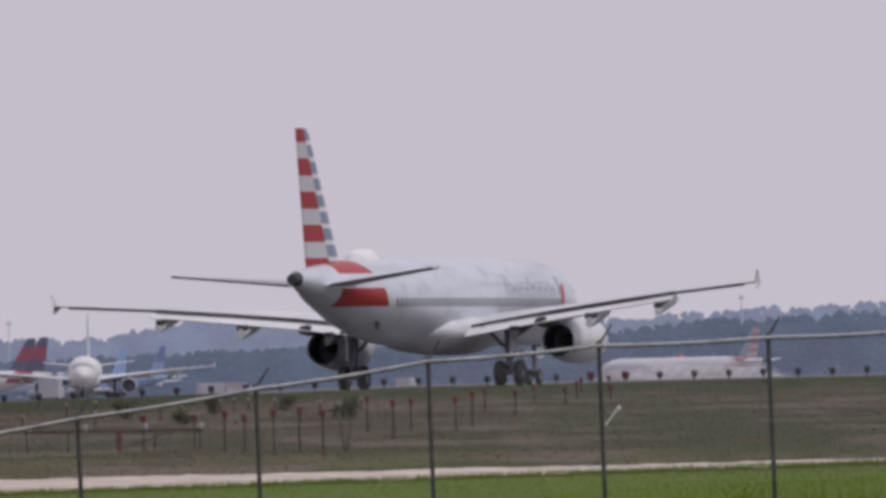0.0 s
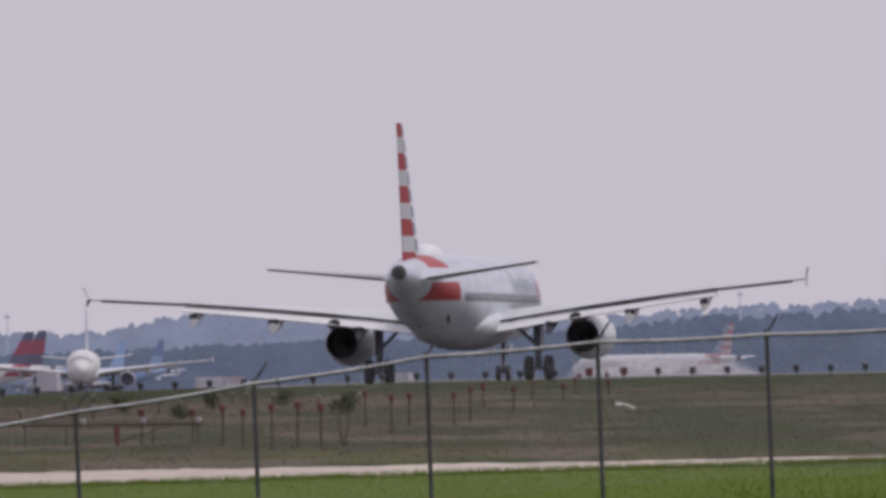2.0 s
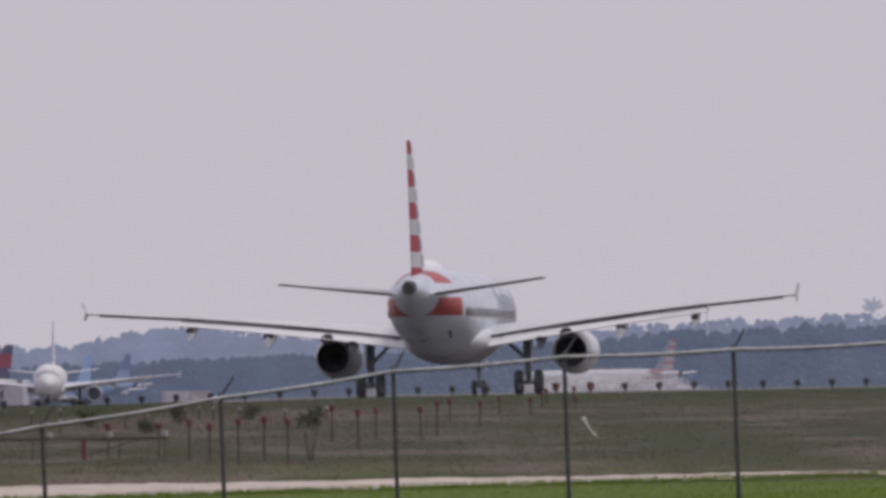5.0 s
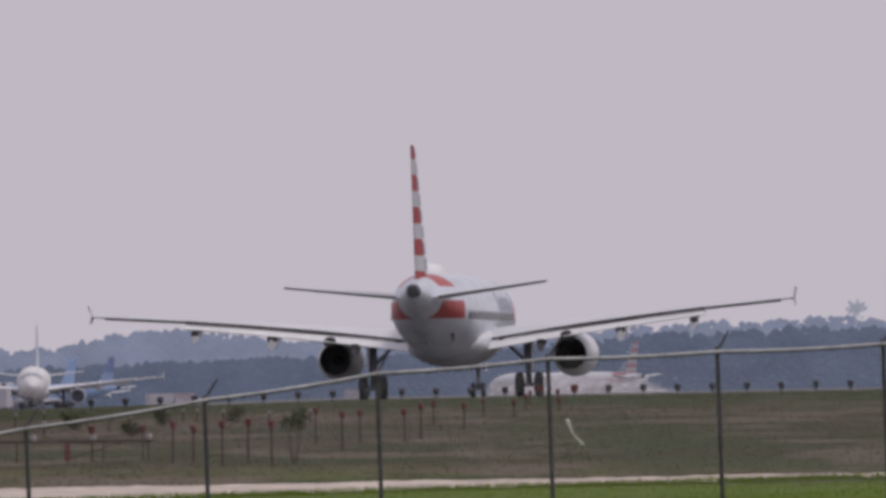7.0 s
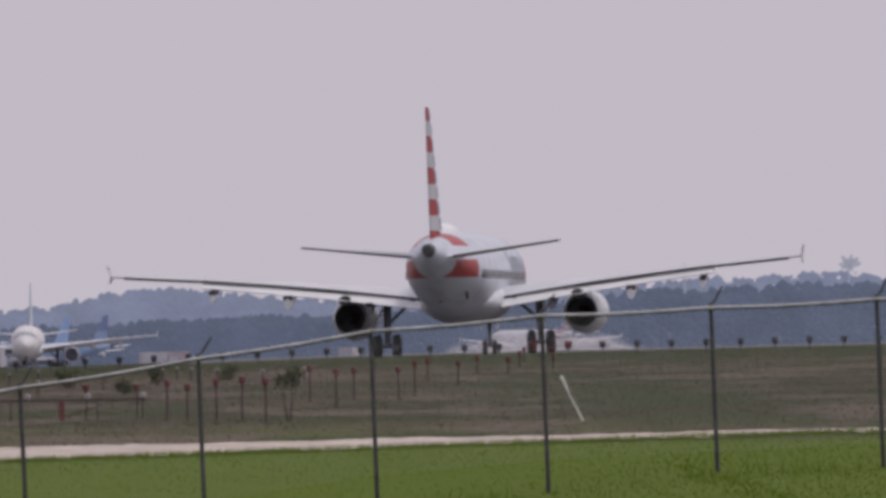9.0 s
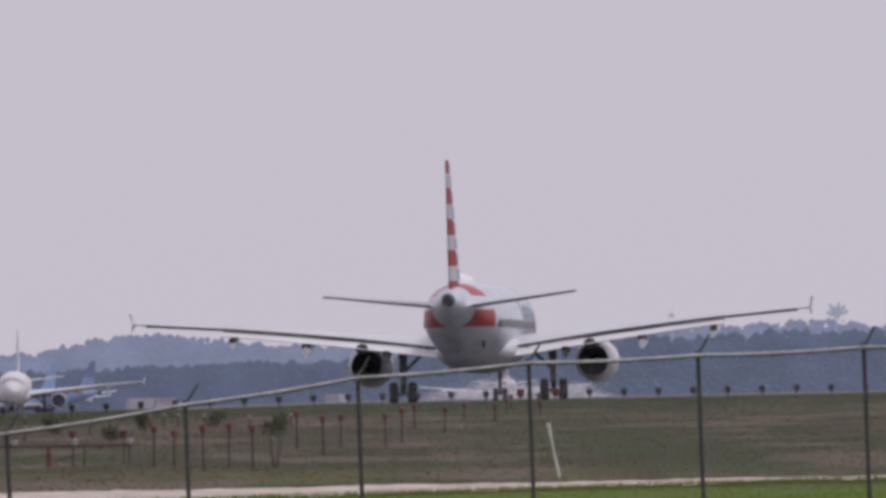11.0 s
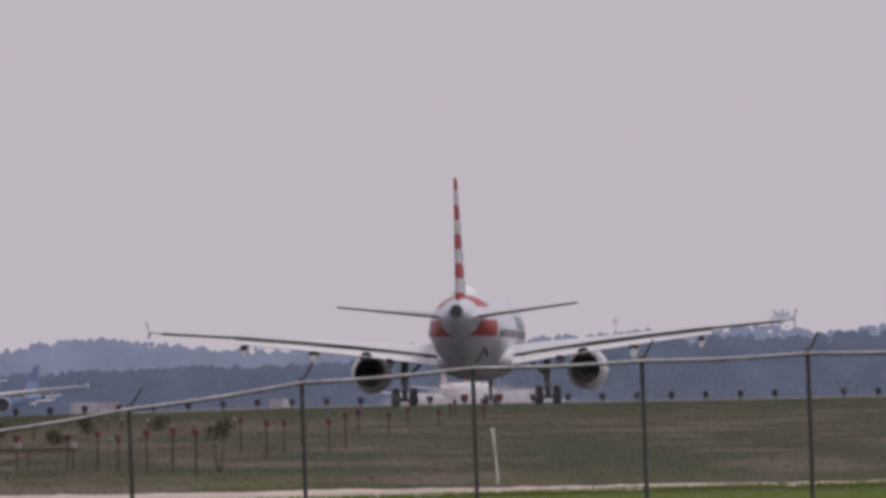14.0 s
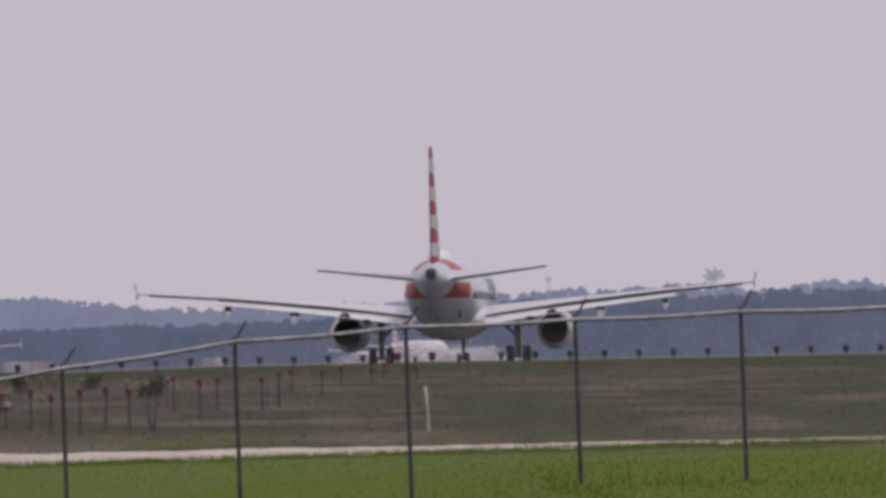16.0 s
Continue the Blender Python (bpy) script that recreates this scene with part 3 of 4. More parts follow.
def airliner(name, label, body, fin_mat, m, s=1.0, stretch=0.0, gear=True, fine=False, group="", wing=None):
    """A twin-jet airliner; its origin is on the ground between the main wheels, its nose towards +y."""
    wing = wing or WING
    # far jets: nozzles and tyres take a paint greyed by haze
    nozzle_mat, tyre = (NOZZLE, TYRE) if fine else (HAZED, HAZED)
    # only the near jet has shade painted along its edges
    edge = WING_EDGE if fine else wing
    root = thing(name, label, "airliner", m, group)
    sc = lambda pts: [(s * p[0], s * p[1], s * p[2]) for p in pts]
    hull = part("fuselage", loft(fuselage_rings(s, stretch)), body, root)
    # belly fairing between the wings
    rings = []
    for d, w, h in ((-7.4, 0.5, 0.1), (-6.0, 1.35, 0.62), (-3.5, 1.95, 1.0), (0, 2.12, 1.15), (4, 2.12, 1.15), (6.5, 1.7, 0.8), (8.2, 0.7, 0.15)):
        rings.append([(s * w * math.cos(t), s * d, s * (2.66 + h * math.sin(t))) for t in [2 * math.pi * i / 24 for i in range(24)]])
    part("belly_fairing", loft(rings), BELLY, root)
    # the outlet is a closed plug; colour alone makes its dark hole
    part("exhaust_outlet", turned([(-0.62, 0.0), (-0.62, 0.235 * s), (0.02, 0.26 * s), (0.02, 0.345 * s), (0.3 * s, 0.36 * s)], (0, -22.42 * s, 5.03 * s), 20), DARK, root, "exhaust outlet in the tail cone, its dark hole painted on")
    for sg in (-1, 1):
        flip = lambda pts: [(sg * p[0], p[1], p[2]) for p in pts]
        w = part("wing", loft([flip(sc(section(x, le, te, z, th, 0.05))) for (x, le, te, z), th in zip(WINGS, (0.15, 0.14, 0.125, 0.11, 0.10))]), wing, root)
        # upright fence at the tip
        tip = []
        for z, lead, trail, out in ((4.05, -5.2, -5.7, 17.02), (4.36, -4.5, -5.7, 16.96), (4.48, -4.6, -5.72, 16.97), (4.92, -5.45, -5.85, 17.07)):
            tip.append(flip(sc([(out - 0.05, lead, z), (out + 0.05, (lead + trail) / 2, z), (out - 0.02, trail, z), (out - 0.08, (lead + trail) / 2, z)])))
        part("wingtip_fence", loft(tip), wing, w)
        # lowered flaps: panels behind a dark strip, painted as the shade in the slot
        for x0, x1, d0, d1 in ((1.6, 6.33, 0.26, 0.22), (6.345, 12.6, 0.22, 0.10)):
            rows = []
            slot = []
            for u in (0, 0.5, 1):
                x = x0 + (x1 - x0) * u
                d = d0 + (d1 - d0) * u
                le, te, z = wing_at(x)
                rows.append(flip(sc([(x, te + 0.30, z - 0.12), (x, te - 0.35, z - 0.20), (x, te - 0.95, z - 0.24 - d), (x, te - 0.9, z - 0.28 - d), (x, te - 0.2, z - 0.34), (x, te + 0.25, z - 0.28)])))
                slot.append(flip(sc([(x, te + 0.05, z + 0.045), (x, te - 0.10, z + 0.035), (x, te - 0.12, z - 0.10), (x, te + 0.05, z - 0.105)])))
            part("flap", loft(rows), FLAP if fine else wing, w)
            part("flap_slot_shade", loft(slot), edge, w, "strip painted as the shade of the trailing-edge gap")
        # the aileron strip carries the painted dark line outboard
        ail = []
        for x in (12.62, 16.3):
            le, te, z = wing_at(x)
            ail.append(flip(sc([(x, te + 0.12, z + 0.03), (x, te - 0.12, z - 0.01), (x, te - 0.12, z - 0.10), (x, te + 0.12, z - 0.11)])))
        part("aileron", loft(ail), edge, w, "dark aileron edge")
        rim = []
        for x in (16.31, 16.92):
            le, te, z = wing_at(x)
            rim.append(flip(sc([(x, te + 0.08, z + 0.02), (x, te - 0.05, z + 0.0), (x, te - 0.05, z - 0.035), (x, te + 0.08, z - 0.04)])))
        part("wingtip_edge", loft(rim), STEEL if fine else wing, w)
        for x, big in ((4.5, 0.8), (8.44, 1.0), (12.05, 0.72)):
            le, te, z = wing_at(x)
            rows = []
            for d, wd, h, dz in ((2.6, 0.05, 0.05, -0.18), (1.6, 0.20, 0.24, -0.36), (0.2, 0.27, 0.36, -0.52), (-0.9, 0.24, 0.34, -0.72), (-1.5, 0.17, 0.25, -0.86)):
                rows.append([(sg * s * x + s * big * wd * math.cos(t), s * (te + d), s * (z + dz + big * h * math.sin(t))) for t in [2 * math.pi * i / 14 for i in range(14)]])
            fair = part("flap_track_fairing", loft(rows), STEEL if x < 5 and fine else wing, w)
            part("fairing_gap_shade", box(sg * s * x, s * (te - 1.12), s * (z - 0.56), s * 0.44 * big, s * 0.7, s * 0.26, 0.04 * s), edge, fair, "block painted as the shaded open top of the fairing")
        # engine: nacelle, nozzle, pylon
        ex, ez, ey = 5.75, 2.03, 5.9
        nac = part("engine_nacelle", turned([(-1.6 * s, 0.82 * s), (-0.55 * s, 0.84 * s), (-0.1 * s, 0.90 * s), (0, 0.96 * s), (-0.12 * s, 1.02 * s), (-0.7 * s, 1.09 * s), (-1.8 * s, 1.12 * s), (-3.0 * s, 1.06 * s), (-4.2 * s, 0.93 * s), (-5.2 * s, 0.80 * s), (-5.25 * s, 0.76 * s), (-4.6 * s, 0.78 * s)],
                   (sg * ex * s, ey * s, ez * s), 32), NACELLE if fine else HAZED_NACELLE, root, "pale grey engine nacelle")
        part("exhaust_nozzle", turned([(-4.9 * s, 0.765 * s), (-3.4 * s, 0.74 * s), (-3.3 * s, 0.28 * s), (-4.4 * s, 0.20 * s), (-4.9 * s, 0.02 * s)], (sg * ex * s, ey * s, ez * s), 28), nozzle_mat, nac, "sooty dark exhaust nozzle")
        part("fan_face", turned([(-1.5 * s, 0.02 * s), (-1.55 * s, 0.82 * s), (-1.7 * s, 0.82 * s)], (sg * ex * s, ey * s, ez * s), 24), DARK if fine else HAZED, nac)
        part("pylon", loft([flip(sc([(ex - 0.16, 4.4, z), (ex + 0.16, 4.4, z), (ex + 0.21, 2.4, z), (ex + 0.19, 0.1 + z * 0.1, z), (ex - 0.19, 0.1 + z * 0.1, z), (ex - 0.21, 2.4, z)])) for z in (2.75, 3.1, 3.4)]), STEEL, nac, "shaded grey engine pylon")
        part("pylon_fairing", loft([[(sg * s * ex + s * w * math.cos(t), s * y, s * (z + h * math.sin(t))) for t in [2 * math.pi * i / 12 for i in range(12)]] for y, w, h, z in ((0.6, 0.14, 0.12, 3.0), (-0.4, 0.36, 0.28, 2.92), (-1.5, 0.38, 0.28, 2.90), (-2.3, 0.30, 0.22, 2.90))]), edge, nac, "dark aft pylon fairing")
        part("strake", loft([flip(sc([(ex - 0.85 + 0.02 * i, y, z), (ex - 0.81 + 0.02 * i, y, z)])) for i, (y, z) in enumerate(((4.6, 2.8), (4.2, 3.15), (3.4, 3.2), (3.2, 2.75)))], closed=False, caps=False), BELLY, nac)
        # tailplane
        st = part("tailplane", loft([flip(sc(section(x, le, te, z, 0.10, 0, 8))) for x, le, te, z in ((0.4, -16.6, -20.2, 4.72), (3.3, -18.5, -20.9, 5.03), (6.15, -20.1, -21.6, 5.36))]), wing, root)
        part("elevator", loft([flip(sc([(x, te + 0.25, z + 0.05), (x, te - 0.06, z + 0.02), (x, te - 0.06, z - 0.05), (x, te + 0.25, z - 0.05)])) for x, te, z in ((1.0, -20.3, 4.78), (6.1, -21.58, 5.355))]), edge, st, "elevator edge with its shade painted on")
    # fin
    rows = []
    for z, lead, trail, th in ((5.2, -14.8, -20.6, 0.27), (5.85, -15.8, -20.72, 0.27), (8.0, -17.3, -21.08, 0.21), (10.0, -18.65, -21.42, 0.15), (11.6, -19.75, -21.7, 0.10), (11.84, -20.15, -21.76, 0.07)):
        c = lead - trail
        rows.append(sc([(th * q, lead - u * c, z) for u, q in ((0, 0), (0.05, 0.55), (0.25, 1), (0.5, 0.85), (1, 0.12), (1, -0.12), (0.5, -0.85), (0.25, -1), (0.05, -0.55))]))
    fin = part("fin", loft(rows), fin_mat, root)
    if fine:
        rings = []
        for a, w, h in ((-1.6, 0.05, 0.05), (-1.35, 0.48, 0.38), (-0.6, 0.66, 0.55), (0.5, 0.66, 0.55), (1.2, 0.46, 0.36), (1.7, 0.05, 0.05)):
            rings.append([(w * math.cos(t), -11.7 + a, 6.0 + h * max(0, math.sin(t)) - 0.1) for t in [2 * math.pi * i / 20 for i in range(20)]])
        part("satellite_dome", loft(rings), DOME, root, "white satellite antenna dome on the roof")
    # glazing of the flight deck and the row of cabin windows
    for sg in (-1, 1):
        for t0, t1, d0, d1 in ((88, 64, 1.45, 2.35), (61, 42, 1.6, 2.5), (39, 25, 1.95, 2.75)):
            bm = bmesh.new()
            inner, outer = [], []
            for d, t in ((d0, t0), (d0, t1), (d1, t1), (d1, t0)):
                w, h, zc = [float(np.interp(d, [0.7, 1.5, 2.6, 4.2], q)) for q in ([0.86, 1.27, 1.62, 1.87], [0.80, 1.22, 1.60, 1.90], [3.52, 3.64, 3.78, 3.92])]
                for ring, off in ((inner, -0.03), (outer, 0.025)):
                    ring.append((sg * s * (w + off) * math.cos(radians(t)), s * (22 - d + stretch + off), s * (zc + (h + off) * math.sin(radians(t)))))
            part("flight_deck_window", loft([inner, outer], bm=bm), GLASS if fine else HAZED_GLASS, hull)
        pane = None
        for i in range(54 if fine else 0):
            y = 15.6 - i * 0.53
            w = float(np.interp(22 - y, [0, 28.5, 31, 33.5, 36], [1.975, 1.975, 1.97, 1.93, 1.75]))
            if pane is None:
                pane = part("cabin_window", box(0, 0, 0, 0.06, 0.30, 0.40, 0.05), GLASS, hull)
                at = pane
            else:
                at = new("cabin_window", pane.data)
                at.parent = hull
            at.location = (sg * (w * 0.999 - 0.012), y, 3.96)
    if fine:
        # lettering on each side as plain bars, and a two-colour mark
        for sg in (-1, 1):
            for i in range(8):
                tall = 1.10 if i == 0 else (0.92 if i == 4 else 0.74)
                y = (6.0 + 1.12 * i) if sg > 0 else (13.84 - 1.12 * i)
                # an upright at each side and a bar across
                for y0, y1, z0, z1 in ((-0.38, -0.22, 0, tall), (0.22, 0.38, 0, tall * (0.75 if i % 3 == 1 else 1)), (-0.22, 0.22, tall * 0.42, tall * 0.62)):
                    rows = []
                    for z in [4.20 + z0 + (z1 - z0) * q / 5 for q in range(6)]:
                        x = 1.975 * math.sqrt(max(0, 1 - ((z - 4.0) / 2.07) ** 2))
                        rows.append([(sg * (x - 0.02), y + y0, z), (sg * (x + 0.015), y + y0, z), (sg * (x + 0.015), y + y1, z), (sg * (x - 0.02), y + y1, z)])
                    part("lettering_bar", loft(rows), LETTER, hull, "plain grey bar in place of a letter")
            for mat_, y, z0, z1 in ((RED_PAINT, 15.35, 3.85, 4.8), (BLUE_PAINT, 14.95, 4.3, 5.2)):
                rows = []
                for z in [z0 + (z1 - z0) * q / 6 for q in range(7)]:
                    x = 1.975 * math.sqrt(max(0, 1 - ((z - 4.0) / 2.07) ** 2))
                    yy = y + 0.35 * (z - z0)
                    rows.append([(sg * (x - 0.02), yy - 0.22, z), (sg * (x + 0.018), yy - 0.22, z), (sg * (x + 0.018), yy + 0.22, z), (sg * (x - 0.02), yy + 0.22, z)])
                part("colour_mark", loft(rows), mat_, hull, "slanting red or blue mark")
            # doors: shallow panels with a shadow line
            for y in (16.4, 4.9, -4.2):
                w = 1.975 if y > -8 else 1.945
                rows = []
                for i in range(7):
                    z = 3.5 + 1.75 * i / 6
                    x = w * math.sqrt(max(0, 1 - ((z - 4.01) / 2.06) ** 2))
                    rows.append([(sg * (x - 0.03), y - 0.41, z), (sg * (x + 0.008), y - 0.41, z), (sg * (x + 0.008), y + 0.41, z), (sg * (x - 0.03), y + 0.41, z)])
                part("cabin_door", loft(rows), body, hull)
        part("outflow_valve", box(1.12, -13.4, 2.92, 0.10, 0.5, 0.42, 0.03), DARK, hull, "small dark valve opening low on the tail")
        part("tail_skid", box(0, -15.0, 2.63, 0.16, 1.1, 0.12, 0.03), STEEL, hull)
    wheels = []
    if gear:
        for sg in (-1, 1):
            leg = part("main_gear", tube((sg * 3.8 * s, -0.9 * s, 0.55 * s), (sg * 3.72 * s, -0.8 * s, 3.0 * s), 0.15 * s, 0.19 * s, 14), STEEL, root, "dark steel landing gear leg")
            part("side_brace", tube((sg * 3.75 * s, -0.9 * s, 1.65 * s), (sg * 2.45 * s, -0.8 * s, 2.9 * s), 0.085 * s, 0.085 * s), STEEL, leg)
            part("axle", tube((sg * 3.2 * s, -0.9 * s, 0.58 * s), (sg * 4.4 * s, -0.9 * s, 0.58 * s), 0.09 * s), STEEL, leg)
            part("torque_link", tube((sg * 3.8 * s, -1.2 * s, 1.15 * s), (sg * 3.8 * s, -0.95 * s, 0.7 * s), 0.07 * s), STEEL, leg)
            part("gear_door", box(sg * 3.98 * s, -0.8 * s, 2.05 * s, 0.07 * s, 0.95 * s, 1.35 * s, 0.02 * s), BELLY, leg)
            for o in (-0.47, 0.47):
                wheels.append((sg * 3.8 + o, -0.9, 0.585, 0.585, 0.21))
        leg = part("nose_gear", tube((0, 16.9 * s, 0.4 * s), (0, 17.1 * s, 2.1 * s), 0.10 * s, 0.12 * s), STEEL, root, "dark steel nose gear leg")
        part("drag_brace", tube((0, 16.9 * s, 1.1 * s), (0, 18.2 * s, 2.1 * s), 0.06 * s), STEEL, leg)
        part("taxi_lamp", turned([(0, 0.0), (0, 0.12 * s), (-0.12 * s, 0.07 * s), (-0.14 * s, 0)], (0, 17.1 * s, 1.5 * s), 12), RIM, leg)
        for sg in (-1, 1):
            part("nose_gear_door", box(sg * 0.42 * s, 16.6 * s, 1.55 * s, 0.04 * s, 1.3 * s, 0.5 * s, 0.01 * s), BELLY, leg)
        for o in (-0.25, 0.25):
            wheels.append((o, 16.9, 0.385, 0.385, 0.11))
    made = []
    for x, y, z, r, w in wheels:
        prof = [(-w * s, 0.45 * r * s), (-w * s, 0.80 * r * s), (-0.85 * w * s, 0.93 * r * s), (-0.5 * w * s, r * s), (0.5 * w * s, r * s), (0.85 * w * s, 0.93 * r * s), (w * s, 0.80 * r * s), (w * s, 0.45 * r * s)]
        ob = part("wheel", turned(prof, (0, 0, 0), 26, "x"), tyre, root, "black rubber tyre")
        ob.location = (x * s, y * s, z * s)
        part("rim", turned([(-0.8 * w * s, 0.0), (-0.85 * w * s, 0.47 * r * s), (0.85 * w * s, 0.47 * r * s), (0.8 * w * s, 0.0)], (0, 0, 0), 16, "x"), RIM, ob)
        made.append((ob, r))
    return root, made


# main aircraft: seconds, across, away, heading
ROLL_OUT = [
    (0.0, -0.26, 495.22, 16.04), (0.5, 0.15, 496.48, 13.28), (1.0, 0.43, 497.74, 10.60), (1.5, 0.69, 498.90, 8.54), (2.0, 0.96, 500.00, 7.07),
    (2.5, 1.18, 501.13, 6.23), (3.0, 1.35, 502.31, 5.39), (3.5, 1.55, 503.54, 5.03), (4.0, 1.72, 504.79, 4.87), (4.5, 1.90, 506.12, 4.91),
    (7.0, 2.96, 513.49, 4.71), (7.5, 3.22, 515.72, 4.77), (8.0, 3.48, 517.99, 4.66), (8.2, 3.57, 518.89, 4.64), (10.5, 4.97, 529.49, 4.38),
    (11.0, 5.40, 532.94, 4.22), (11.5, 5.84, 536.64, 4.19), (12.0, 6.34, 540.63, 4.03), (12.5, 6.80, 544.90, 3.80), (13.0, 7.40, 549.53, 3.71),
    (13.5, 7.93, 554.64, 3.54), (14.0, 8.51, 560.18, 3.37), (14.5, 9.15, 566.04, 3.45), (15.0, 9.79, 572.22, 3.56), (15.5, 10.47, 578.70, 3.67),
    (16.0, 11.14, 585.37, 3.56)]


def rolling_pose(t, x, y, h):
    late = min(1, max(0, (t - 8) / 8))
    return pose(x, y, 0.012 - 0.31 * late, 0, -0.44 + 0.48 * late, -h)


BODY_MAIN = fuselage_paint("silver_fuselage", SILVER, RED, 1.0, 0.42, 0.36)
FIN_MAIN = fin_paint("ladder_fin", "ladder")
jet, jet_wheels = airliner("airliner", "silver-white twin-jet airliner with red and blue striped fin on the runway", BODY_MAIN, FIN_MAIN, rolling_pose(*ROLL_OUT[0]), fine=True)

# aircraft far behind, in paints with the distance haze mixed in
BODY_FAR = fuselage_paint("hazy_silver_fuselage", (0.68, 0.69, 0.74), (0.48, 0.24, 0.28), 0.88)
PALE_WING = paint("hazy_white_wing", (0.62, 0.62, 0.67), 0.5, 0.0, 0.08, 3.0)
taxi_jet, _ = airliner("taxiing_airliner", "silver airliner with red-striped tail taxiing far behind", BODY_FAR, fin_paint("hazed_ladder_fin", "faded", 0.88), pose(0, 0, 0), 0.88, fine=False, wing=PALE_WING)
# turning beacon on the roof: a dark drum with one glowing slot
beacon = part("beacon", turned([(0.0, 0.22), (0.46, 0.20), (0.50, 0.0)], (0, 0, 0), 16, "z"), HAZED, taxi_jet, "turning red beacon on the roof")
beacon.location = (0, -0.8, 5.30)
part("beacon_lens", box(0.27, 0, 0.26, 0.10, 0.20, 0.34, 0.03), BEACON_GLOW, beacon, "glowing red lens")
for sg in (-1, 1):
    part("lens_hood", box(0.52, sg * 0.13, 0.26, 0.66, 0.04, 0.46, 0.01), HAZED, beacon)

# mist blown up by the taxiing jet's engines
mist = thing("exhaust_mist", "pale thin mist blown up behind the taxiing airliner", "mist", pose(0, 0, 0), kind="stuff")
for x, y, z, rx, rz in ((-9, -19, 1.5, 7.5, 2.4), (-2, -23, 2.3, 8.0, 3.3), (5, -19, 2.1, 8.0, 3.0), (11, -23, 1.9, 6.0, 2.8), (15, -19, 1.0, 6.0, 1.6)):
    bm = bmesh.new()
    bmesh.ops.create_icosphere(bm, subdivisions=3, radius=1)
    for v in bm.verts:
        v.co = (v.co.x * rx, v.co.y * 1.8, v.co.z * rz)
    puff = part("puff", bm, MIST, mist)
    puff.location = (x, y, z)


def parked(label, body, patch, kind, x, y, turn, s, stretch=0.0):
    b = fuselage_paint(kind + "_body", body, patch, s)
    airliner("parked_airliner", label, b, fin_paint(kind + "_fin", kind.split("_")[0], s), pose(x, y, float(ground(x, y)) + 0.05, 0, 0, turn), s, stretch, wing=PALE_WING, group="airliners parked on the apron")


WHITE = (0.74, 0.73, 0.76)
parked("white airliner parked nose-on with pale slim fin", WHITE, WHITE, "white", -43.9, 1300, 180.7, 0.93)
parked("small white jet with light blue tail parked on the apron", (0.46, 0.57, 0.76), (0.36, 0.50, 0.74), "sky", -48.2, 1355, 40, 0.58)
parked("small blue jet with dark blue tail tip on the apron", (0.36, 0.50, 0.74), (0.30, 0.46, 0.74), "royal", -42.9, 1340, 40, 0.58)
parked("white regional jet with navy and red fin", WHITE, (0.34, 0.08, 0.12), "navy", -62.4, 1330, 60, 0.70)
parked("second white regional jet with navy and red fin", WHITE, (0.34, 0.08, 0.12), "navy_second", -64.6, 1345, 60, 0.70)


# ---- perimeter fence ----
FENCE_Y = 186.5
RAIL = [(-15.95, -1.30), (-12.78, -0.92), (-9.62, -0.51), (-6.47, -0.06), (-3.31, 0.38), (-0.26, 0.79), (2.76, 0.99), (5.75, 1.06), (8.68, 1.14), (11.62, 1.18), (14.56, 1.21), (17.5, 1.23)]
fence = thing("perimeter_fence", "galvanised chain-link security fence with angled arms on posts", "fence", pose(0, 0, 0))
for x, z in RAIL:
    base = float(ground(x, FENCE_Y)) - 0.1
    bm = tube((0.085 if x < -5 else 0.055, FENCE_Y, base), (0, FENCE_Y, z + 0.02), 0.042, 0.040, 12)
    for v in bm.verts:
        v.co.x += x
    post = part("post", bm, POST, fence, "dark weathered steel post")
    part("post_cap", turned([(0, 0.052), (0.05, 0.052), (0.08, 0.03), (0.085, 0)], (x, FENCE_Y, z + 0.0), 12, "z"), POST, post)
    bm = bmesh.new()
    lean = random.uniform(-0.03, 0.03)
    tube((x, FENCE_Y, z + 0.03), (x + 0.08, FENCE_Y + 0.05, z + 0.13), 0.026, 0.024, 8, bm)
    tube((x + 0.08, FENCE_Y + 0.05, z + 0.13), (x + 0.22 + lean, FENCE_Y + 0.1, z + 0.37), 0.024, 0.016, 8, bm)
    part("outrigger_arm", bm, POST, post, "angled barbed-wire arm")
for (x0, z0), (x1, z1) in zip(RAIL, RAIL[1:]):
    rings = []
    for i in range(9):
        u = i / 8
        c = (x0 + (x1 - x0) * u, z0 + (z1 - z0) * u - 0.03 * math.sin(math.pi * u))
        rings.append([(c[0], FENCE_Y - 0.05 + 0.030 * math.cos(q), c[1] + 0.030 * math.sin(q)) for q in [math.pi * j / 5 for j in range(10)]])
    part("top_rail", loft(rings), GALV, fence, "pale galvanised top rail")
